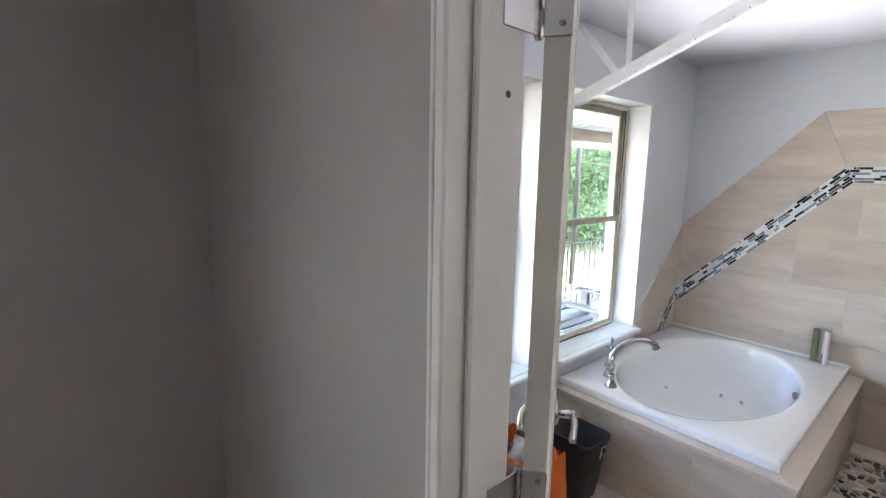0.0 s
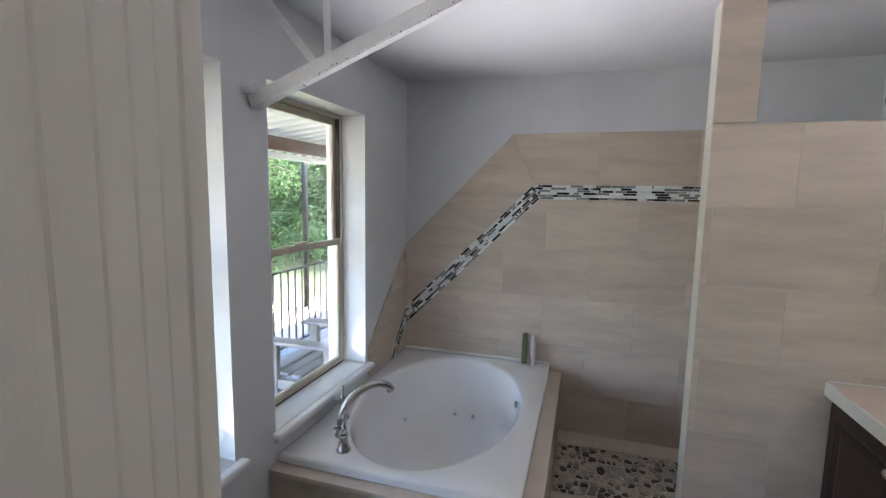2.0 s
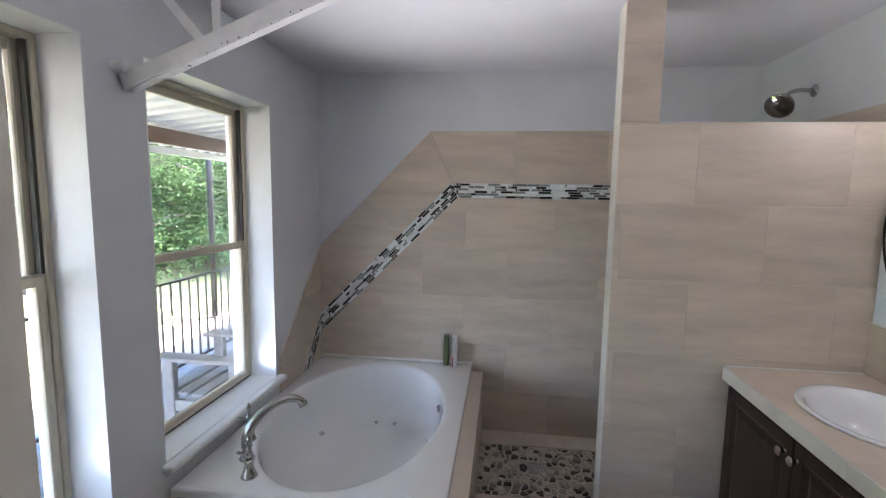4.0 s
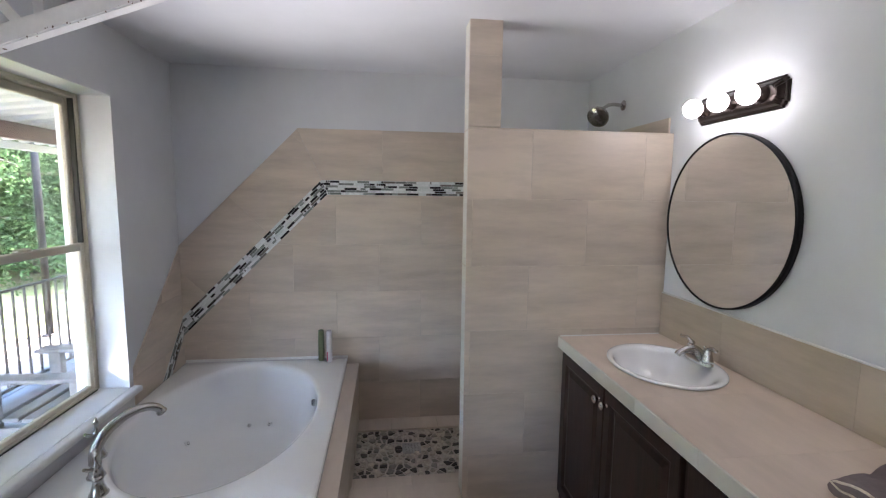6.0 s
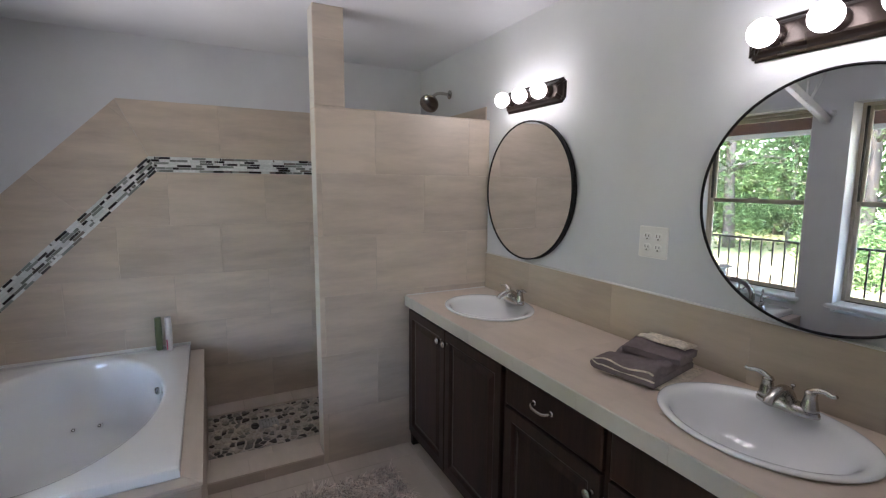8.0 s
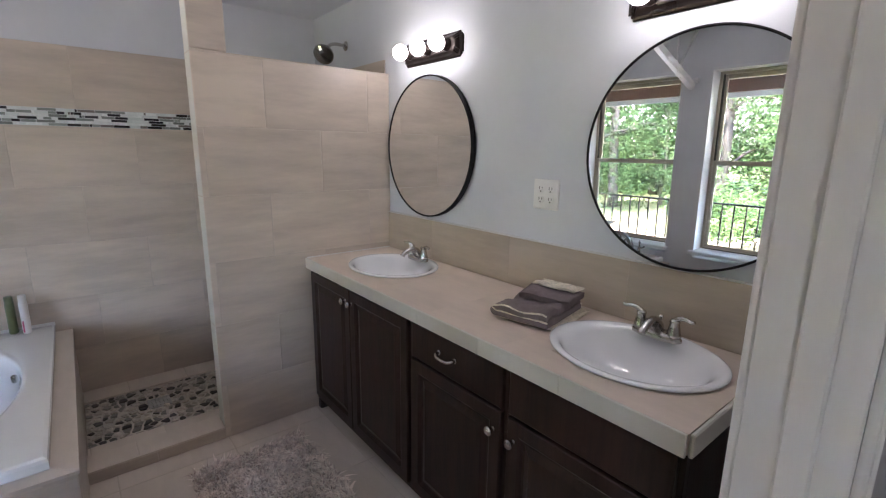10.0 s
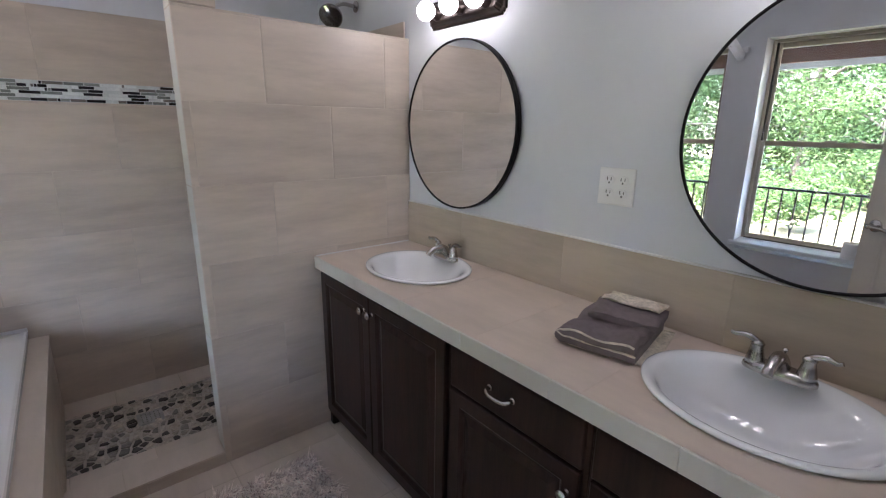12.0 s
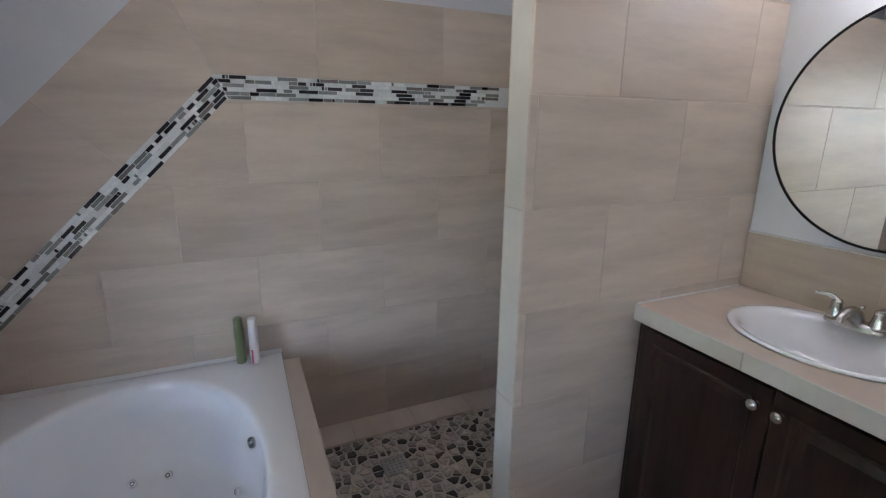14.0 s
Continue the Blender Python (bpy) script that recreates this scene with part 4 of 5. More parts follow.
def make_faucet():
    f = thing("sink_faucet", (0, 0, 0), "brushed nickel two-handle centerset faucet", "faucet", "sink faucets")
    bm = bmesh.new()
    n = 32
    rings = []
    for k, z in ((1.0, 0.0), (1.0, 0.008), (0.93, 0.016), (0.80, 0.021), (0.0, 0.022)):
        rings.append([bm.verts.new((0.076 * k * math.copysign(abs(math.cos(a)) ** 0.75, math.cos(a)), 0.028 * k * math.sin(a), z)) for a in (2 * math.pi * i / n for i in range(n))])
    for a, b in zip(rings, rings[1:]):
        for i in range(n):
            bm.faces.new((a[i], a[(i + 1) % n], b[(i + 1) % n], b[i])).smooth = True
    part("base_plate", bm, NICKEL, f)
    bm = bmesh.new()
    pts = curve_points([(0, -0.004, 0.010), (0, 0.002, 0.034), (0, 0.024, 0.052), (0, 0.056, 0.052), (0, 0.084, 0.040), (0, 0.094, 0.030)], 6)
    tube(bm, pts, 0.014, 14, radii=[0.022 - 0.010 * min(1, i / 20) for i in range(len(pts))])
    part("spout", bm, NICKEL, f)
    bm = bmesh.new()
    lathe(bm, [(0, 0.02), (0.003, 0.02), (0.003, 0.052), (0.006, 0.055), (0.006, 0.060), (0, 0.063)], (0, -0.022, 0), 10)
    part("lift_rod", bm, NICKEL, f)
    for s in (-1, 1):
        bm = bmesh.new()
        lathe(bm, [(0, 0.012), (0.021, 0.014), (0.020, 0.022), (0.016, 0.04), (0.013, 0.055), (0.015, 0.060), (0.011, 0.068), (0, 0.070)], (s * 0.051, 0, 0), 18)
        h = part("handle_hub", bm, NICKEL, f)
        bm = bmesh.new()
        pts = curve_points([(s * 0.049, 0, 0.062), (s * 0.062, 0.004, 0.073), (s * 0.080, 0.006, 0.077), (s * 0.098, 0.008, 0.073), (s * 0.108, 0.009, 0.077)], 5)
        tube(bm, pts, 0.006, 10, radii=[0.0085 - 0.004 * i / len(pts) for i in range(len(pts))])
        part("lever", bm, NICKEL, h)
    return f


fau = make_faucet()
fau.matrix_world = pose(1.980, -1.180, CZT + 0.010)
copy_thing(fau, pose(0.752, -1.182, CZT + 0.010))

# ---------- mirrors, lamps, outlet ----------
def mirror(x, z, r, tilt, turn, label):
    m = thing("round_mirror", (0, 0, 0), label, "mirror", "round mirrors")
    bm = bmesh.new()
    lathe(bm, [(0, 0.0245), (r - 0.002, 0.0245)], (0, 0, 0), 96, axis=(0, 1, 0))
    part("mirror_glass", bm, MIRROR, m)
    bm = bmesh.new()
    lathe(bm, [(r - 0.012, 0.004), (r + 0.003, 0.002), (r + 0.003, 0.027), (r + 0.002, 0.028), (r - 0.003, 0.028), (r - 0.004, 0.027), (r - 0.004, 0.0235)], (0, 0, 0), 96, axis=(0, 1, 0))
    part("mirror_frame", bm, BLACK, m, "thin black metal rim")
    bm = bmesh.new()
    lathe(bm, [(0, 0.0235), (r - 0.006, 0.0235), (r - 0.006, 0.010), (0, 0.010)], (0, 0, 0), 48, axis=(0, 1, 0))
    part("backing", bm, BLACK, m)
    m.matrix_world = pose(x, VY + 0.006, z, -tilt, 0, turn)


mirror(1.998, 1.412, 0.336, 0.0, 0.0, "round wall mirror with thin black metal rim")
mirror(0.738, 1.398, 0.336, 0.9, 0.8, "round mirror with thin black rim, tipped slightly forward")


def vanity_lamp():
    v = thing("vanity_light", (0, 0, 0), "dark bronze vanity light bar with three lit globe bulbs", "lamp", "vanity lights")
    bm = bmesh.new()
    hw, hh = 0.222, 0.054
    def outline(k, s=0.018):
        w, h = hw - k, hh - k
        c = s * (1 - k / hh * 0.3)
        pts = []
        for sx, sz in ((1, 1), (-1, 1), (-1, -1), (1, -1)):
            q = [(w * sx, (h - c) * sz), ((w - c * 0.45) * sx, (h - c) * sz), ((w - c * 0.55) * sx, (h - c * 0.5) * sz), ((w - c) * sx, (h - c * 0.35) * sz), ((w - c) * sx, h * sz)]
            pts += q if sx * sz > 0 else q[::-1]
        return pts
    prev = None
    for k, y in ((0, 0), (0, 0.006), (0.004, 0.010), (0.010, 0.012), (0.016, 0.022), (0.024, 0.030), (0.030, 0.032)):
        ring = [bm.verts.new((x, y, z)) for x, z in outline(k)]
        if prev:
            for i in range(len(ring)):
                bm.faces.new((prev[i], prev[(i + 1) % len(ring)], ring[(i + 1) % len(ring)], ring[i]))
        prev = ring
    bm.faces.new(prev)
    part("back_plate", bm, BRONZE, v)
    for x in (-0.142, 0.0, 0.142):
        bm = bmesh.new()
        lathe(bm, [(0, 0.030), (0.030, 0.031), (0.030, 0.036), (0.024, 0.040), (0.022, 0.060), (0.0, 0.060)], (x, 0, 0), 20, axis=(0, 1, 0))
        s = part("socket", bm, BRONZE, v)
        bm = bmesh.new()
        R = 0.037
        prof = [(0.013, 0.050), (0.016, 0.056)] + [(R * math.sin(t), 0.090 - R * math.cos(t)) for t in (math.pi * (0.12 + 0.88 * i / 14) for i in range(1, 15))]
        lathe(bm, prof, (x, 0, 0), 24, axis=(0, 1, 0))
        part("globe_bulb", bm, BULB, s, "lit white globe bulb")
    return v


vl = vanity_lamp()
vl.matrix_world = pose(1.985, VY, 1.861)
copy_thing(vl, pose(0.765, VY, 1.847))


def outlet():
    o = thing("outlet_plate", (1.264, VY, 1.240), "almond double-gang wall plate with four sockets", "outlet")
    x, y, z = 1.264, VY, 1.240
    bm = bmesh.new()
    box(bm, x - 0.060, x + 0.060, y, y + 0.006, z - 0.057, z + 0.057, 0.004, 2)
    part("plate", bm, PLATE, o)
    for dx in (-0.023, 0.023):
        for dz in (-0.020, 0.020):
            bm = bmesh.new()
            lathe(bm, [(0.0, 0.0), (0.0170, 0.0), (0.0170, 0.0085), (0.016, 0.009), (0, 0.009)], (x + dx, y, z + dz), 20, axis=(0, 1, 0), squash=(1, 0.86))
            s = part("socket", bm, PLATE, o)
            bm = boxes((x + dx - 0.0075, x + dx - 0.0055, y + 0.006, y + 0.0096, z + dz - 0.001, z + dz + 0.008), (x + dx + 0.0050, x + dx + 0.0075, y + 0.006, y + 0.0096, z + dz - 0.001, z + dz + 0.009))
            lathe(bm, [(0.0, 0.0096), (0.003, 0.0096), (0.003, 0.006)], (x + dx, y, z + dz - 0.008), 8, axis=(0, 1, 0))
            part("slots", bm, SLOT, s)


outlet()


def shower_head():
    s = thing("wall_shower", (2.86, VY, 2.015), "dark nickel shower head on a bent arm", "shower head")
    bm = bmesh.new()
    lathe(bm, [(0, 0), (0.028, 0), (0.028, 0.004), (0.020, 0.010), (0.011, 0.014), (0, 0.014)], (2.86, VY, 2.015), 20, axis=(0, 1, 0))
    part("flange", bm, NICKEL, s)
    bm = bmesh.new()
    tube(bm, curve_points([(2.86, VY + 0.005, 2.015), (2.86, VY + 0.07, 2.018), (2.855, VY + 0.115, 2.0), (2.845, VY + 0.135, 1.972)], 6), 0.0095, 12)
    part("arm", bm, NICKEL, s)
    bm = bmesh.new()
    ax = (-0.55, 0.58, -0.58)
    lathe(bm, [(0, -0.012), (0.012, -0.012), (0.016, 0.0), (0.020, 0.010), (0.045, 0.030), (0.058, 0.042), (0.060, 0.052), (0.056, 0.056), (0, 0.057)], (2.845, VY + 0.138, 1.970), 28, axis=ax)
    hd = part("head", bm, CHROME, s)
    bm = bmesh.new()
    c = Vector((2.845, VY + 0.138, 1.970)) + Vector(ax).normalized() * 0.0565
    rot = Vector((0, 0, 1)).rotation_difference(Vector(ax)).to_matrix()
    for ring, cnt in ((0.012, 6), (0.026, 12), (0.042, 18)):
        for i in range(cnt):
            p = c + rot @ Vector((ring * math.cos(2 * math.pi * i / cnt), ring * math.sin(2 * math.pi * i / cnt), 0))
            lathe(bm, [(0.0022, 0), (0.0015, 0.002), (0, 0.002)], p, 6, axis=ax)
    part("nozzles", bm, SLOT, hd)


shower_head()

# ---------- outside ----------
structure("ground", boxes((-60, 70, WY + 0.4, 120, -0.75, -0.70), (-60, 70, -80, WY + 0.4, -0.75, -0.70)), GRAVEL, "pale gravel yard with leaf litter", "ground")
structure("wall_outer_skin", boxes((-2.3, W_ADDED[0] - 0.06, WY + 0.24, WY + 0.27, -0.7, 2.6), (W_ADDED[1] + 0.06, W1[0] - 0.06, WY + 0.24, WY + 0.27, -0.7, 2.6), (W1[1] + 0.06, W2[0] - 0.06, WY + 0.24, WY + 0.27, -0.7, 2.6), (W2[1] + 0.06, 7.0, WY + 0.24, WY + 0.27, -0.7, 2.6)), SIDING, "pale siding outside the windows", "wall")
PY = 2.95   # line of the railing
deck = thing("porch_deck", (2.0, 2.2, -0.3), "grey wooden porch deck", "deck")
n = 11
for i in range(n):
    y0 = WY + 0.28 + i * 0.142
    part("deck_board", boxes((-3.0, 8.0, y0, y0 + 0.137, -0.13, -0.10, 0.004)), DECKM, deck)
part("joist_skirt", boxes((-3.0, 8.0, WY + 0.29, WY + 0.33, -0.70, -0.131), (-3.0, 8.0, PY + 0.08, PY + 0.11, -0.70, -0.131)), DECKM, deck)


def porch_roof():
    r = thing("porch_roof", (2.0, 2.4, 2.2), "white corrugated metal porch roof on a stained beam", "roof")
    bm = bmesh.new()
    xs = [-4.0 + 0.02 * i for i in range(0, 651)]
    def h(x):
        k = (x / 0.20) % 1.0
        return 0.024 * max(0.0, min(1.0, 3.2 - 10 * abs(k - 0.5)))
    y0, z0, y1, z1 = WY + 0.27, 2.20, PY + 0.62, 1.965
    a = [bm.verts.new((x, y0, z0 + h(x))) for x in xs]
    b = [bm.verts.new((x, y1, z1 + h(x))) for x in xs]
    for i in range(len(xs) - 1):
        bm.faces.new((a[i], a[i + 1], b[i + 1], b[i]))
    part("roof_sheet", bm, ROOFM, r)
    slope = (z1 - z0) / (y1 - y0)
    zb = z0 + slope * (PY - y0)
    part("beam", boxes((-4.0, 9.0, PY - 0.02, PY + 0.02, zb - 0.135, zb - 0.006, 0.004)), CEDAR, r, "red-brown stained beam")
    part("eave_board", boxes((-4.0, 9.0, y1 - 0.03, y1 - 0.01, z1 - 0.075, z1 - 0.003, 0.003)), ROOFM, r)


porch_roof()


def railing():
    r = thing("porch_railing", (2.5, PY, -0.1), "dark iron porch railing with basket balusters", "railing")
    zt, zb = 0.745, -0.03
    part("top_rail", boxes((-3.0, 8.0, PY - 0.02, PY + 0.02, zt - 0.02, zt, 0.004)), IRON, r)
    part("bottom_rail", boxes((-3.0, 8.0, PY - 0.012, PY + 0.012, zb - 0.012, zb + 0.012, 0.002)), IRON, r)
    base = boxes((-0.007, 0.007, -0.007, 0.007, zb, zt - 0.02))
    me = finish(base, "baluster", IRON)
    bm = bmesh.new()
    box(bm, -0.007, 0.007, -0.007, 0.007, zb, 0.34)
    box(bm, -0.007, 0.007, -0.007, 0.007, 0.46, zt - 0.02)
    for k in range(4):
        a = math.pi / 2 * k
        tube(bm, [(0.026 * math.sin(math.pi * i / 8) * math.cos(a + 2.2 * i / 8), 0.026 * math.sin(math.pi * i / 8) * math.sin(a + 2.2 * i / 8), 0.34 + 0.12 * i / 8) for i in range(9)], 0.0035, 5)
    lathe(bm, [(0, 0), (0.012, 0.003), (0.012, 0.012), (0, 0.015)], (0, 0, 0.325), 8)
    lathe(bm, [(0, 0), (0.012, 0.003), (0.012, 0.012), (0, 0.015)], (0, 0, 0.46), 8)
    mb = finish(bm, "baluster", IRON)
    for i in range(-58, 33):
        ob = new("baluster", mb if i % 5 == 0 else me)
        ob.parent = r
        ob.location = Vector((4.03 + 0.118 * i, PY, 0)) - r.location
    for px, py in ((-0.3, PY), (2.34, PY - 0.24), (7.6, PY)):
        part("post", boxes((px - 0.045, px + 0.045, py - 0.045, py + 0.045, -0.10, 2.0, 0.006)), CEDAR, r, "stained wooden post")


railing()


def porch_chair():
    b = thing("porch_chair", (3.1, 1.9, -0.1), "weathered grey wooden slatted porch armchair", "chair")
    x0, x1, y0, y1, zs = 2.86, 3.40, 1.66, 2.12, 0.30
    for i in range(5):
        y = y0 + 0.02 + i * 0.092
        part("seat_slat", boxes((x0 + 0.02, x1 - 0.02, y, y + 0.078, zs - 0.022 + 0.008 * i, zs + 0.008 * i, 0.005)), BENCHM, b)
    for x in (x0, x1 - 0.05):
        part("front_leg", boxes((x, x + 0.05, y1 - 0.08, y1 - 0.01, -0.10, 0.518, 0.006)), BENCHM, b)
        part("back_leg", boxes((x, x + 0.05, y0 - 0.03, y0 + 0.03, -0.10, 0.518, 0.006)), BENCHM, b)
        part("armrest", boxes((x - 0.03, x + 0.08, y0 - 0.05, y1 + 0.05, 0.52, 0.545, 0.010, 2)), BENCHM, b)
        part("seat_rail", boxes((x + 0.004, x + 0.046, y0 + 0.03, y1 - 0.08, zs - 0.09, zs - 0.023, 0.004)), BENCHM, b)
    for i in range(5):
        xa = x0 + 0.06 + i * 0.088
        part("back_slat", boxes((xa, xa + 0.07, y0 - 0.065, y0 - 0.043, zs - 0.05, 0.80 + 0.03 * (1 - abs(i - 2) / 2), 0.006)), BENCHM, b)


porch_chair()

pole = thing("yard_pole", (7.9, 5.17, -0.70), "dark slim pole in the yard", "pole")
bm = bmesh.new()
tube(bm, [(7.9, 5.17, -0.7), (7.9, 5.17, 4.5)], 0.05, 10)
part("shaft", bm, BLACK, pole)
lathe(bm := bmesh.new(), [(0, 0), (0.10, 0), (0.10, 0.02), (0.05, 0.03)], (7.9, 5.17, -0.7), 12)
part("foot_plate", bm, IRON, pole)


def leaf_cloud(bm, rnd, centres, count, size):
    """Many small bent leaves strewn round clump centres."""
    for _ in range(count):
        c, rad = centres[rnd.randrange(len(centres))]
        d = Vector((rnd.gauss(0, 1), rnd.gauss(0, 1), rnd.gauss(0, 0.8)))
        d = d.normalized() * rad * rnd.random() ** 0.45
        p = c + d
        s = size * rnd.uniform(0.6, 1.4)
        u = Vector((rnd.gauss(0, 1), rnd.gauss(0, 1), rnd.gauss(0, 0.6))).normalized()
        w = u.cross(Vector((rnd.gauss(0, 1), rnd.gauss(0, 1), rnd.gauss(0, 1)))).normalized()
        nrm = u.cross(w)
        a, b2, c2, d2 = (bm.verts.new(p - u * s), bm.verts.new(p + w * s * 0.42 + nrm * s * 0.12), bm.verts.new(p + u * s), bm.verts.new(p - w * s * 0.42 + nrm * s * 0.12))
        bm.faces.new((a, b2, c2, d2))


def make_tree(seed, height, spread, low):
    rnd = random.Random(seed)
    t = thing("tree", (0, 0, 0), "leafy green broadleaf tree at the edge of the yard", "tree", "trees round the yard")
    bm = bmesh.new()
    top = Vector((rnd.uniform(-0.3, 0.3), rnd.uniform(-0.3, 0.3), height))
    trunk = curve_points([(0, 0, 0), (rnd.uniform(-0.1, 0.1), 0.05, height * 0.35), (rnd.uniform(-0.25, 0.25), 0, height * 0.7), tuple(top)], 4)
    r0 = 0.02 * height
    tube(bm, trunk, r0, 8, radii=[r0 * (1 - 0.85 * i / (len(trunk) - 1)) for i in range(len(trunk))])
    centres = []
    for i in range(22):
        k = rnd.uniform(low, 1.0)
        base = trunk[min(len(trunk) - 1, int(k * (len(trunk) - 1)))]
        a = rnd.uniform(0, 2 * math.pi)
        reach = spread * (1.15 - 0.6 * k) * rnd.uniform(0.5, 1.0)
        tip = base + Vector((math.cos(a) * reach, math.sin(a) * reach, rnd.uniform(-0.05, 0.35) * spread))
        mid = base.lerp(tip, 0.5) + Vector((0, 0, 0.12 * spread))
        tube(bm, curve_points([base, mid, tip], 3), 0.02, 5, radii=[r0 * 0.35 * (1 - 0.12 * j) for j in range(7)])
        centres += [(tip, spread * rnd.uniform(0.28, 0.45)), (mid, spread * 0.26)]
    centres.append((top, spread * 0.4))
    part("trunk", bm, BARK, t)
    bm = bmesh.new()
    leaf_cloud(bm, rnd, centres, 13000, 0.047)
    me = bpy.data.meshes.new("crown")
    bm.to_mesh(me)
    bm.free()
    me.materials.append(LEAF)
    ob = new("crown", me)
    ob.parent = t
    return t


trees = [make_tree(11, 7.0, 2.2, 0.16), make_tree(23, 9.0, 2.6, 0.2), make_tree(35, 5.0, 1.9, 0.08)]
rnd = random.Random(5)
spots = []
for i in range(46):
    k = i % 23
    ang = radians(-8 + k * 6.4)
    far = 12.5 + rnd.uniform(-1.5, 2.0) + (5.0 if i >= 23 else 0)
    spots.append((2.0 + far * math.sin(ang) * 1.15 - 1.0, 1.3 + far * abs(math.cos(ang)) * 0.9 + 0.6, rnd.uniform(0.8, 1.25), rnd.uniform(0, 360)))
for i, (x, y, s, a) in enumerate(spots):
    m = pose(x, y, -0.72, 0, 0, a) @ Matrix.Diagonal((s, s, s, 1))
    if i < 3:
        trees[i].matrix_world = m
    else:
        c = copy_thing(trees[i % 3], pose(x, y, -0.72, 0, 0, a))
        c.scale = (s, s, s)


# thin grass and leaf litter between the trees
rnd = random.Random(41)
bm = bmesh.new()
inner, outer = [], []
for i in range(81):
    ang = radians(-30 + i * 2.4)
    near = min(1.0, max(0.0, (math.degrees(ang) - 20) / 24))
    k = 2.3 + 5.3 * near + (0.3 + 0.6 * near) * noise.noise(Vector((i * 0.35, 2.0, 0))) + 0.4 * noise.noise(Vector((i * 1.3, 5.0, 0)))
    inner.append(bm.verts.new((1.0 + k * math.sin(ang) * 1.15, 1.9 + k * math.cos(ang) * 0.75, -0.694)))
    outer.append(bm.verts.new((1.0 + 45 * math.sin(ang), 1.9 + 45 * math.cos(ang), -0.690)))
for i in range(80):
    bm.faces.new((inner[i], outer[i], outer[i + 1], inner[i + 1]))
bmesh.ops.recalc_face_normals(bm, faces=bm.faces)
structure("lawn", bm, LAWN, "thin grass and leaf litter under the trees", "lawn")

# bushes and undergrowth under the trees
rnd = random.Random(77)
bm = bmesh.new()
clumps = []
for i in range(120):
    ang = radians(rnd.uniform(-14, 140))
    far = rnd.uniform(10.5, 17.0)
    clumps.append((Vector((1.0 + far * math.sin(ang) * 1.15, 1.9 + far * abs(math.cos(ang)) * 0.9, rnd.uniform(-0.5, 1.0))), rnd.uniform(0.7, 1.4)))
for i in range(34):
    ang = radians(rnd.uniform(-22, 24))
    far = rnd.uniform(6.0, 10.5)
    clumps.append((Vector((1.0 + far * math.sin(ang) * 1.15, 1.9 + far * abs(math.cos(ang)) * 0.9, rnd.uniform(-0.6, 0.1))), rnd.uniform(0.35, 0.75)))
leaf_cloud(bm, rnd, clumps, 82000, 0.055)
me = bpy.data.meshes.new("undergrowth")
bm.to_mesh(me)
bm.free()
me.materials.append(LEAF)
tagged(new("undergrowth", me), "green undergrowth at the foot of the trees", "undergrowth", kind="stuff")

bm = bmesh.new()
clumps = []
for i in range(260):
    ang = radians(rnd.uniform(-16, 150))
    far = rnd.uniform(17.0, 23.0)
    clumps.append((Vector((1.0 + far * math.sin(ang) * 1.15, 1.9 + far * abs(math.cos(ang)) * 0.9, rnd.uniform(-0.3, 7.5))), rnd.uniform(1.2, 2.2)))
leaf_cloud(bm, rnd, clumps, 170000, 0.105)
me = bpy.data.meshes.new("far_woods")
bm.to_mesh(me)
bm.free()
me.materials.append(LEAF)
tagged(new("far_woods", me), "dense green woods behind the yard trees", "woods", kind="stuff")

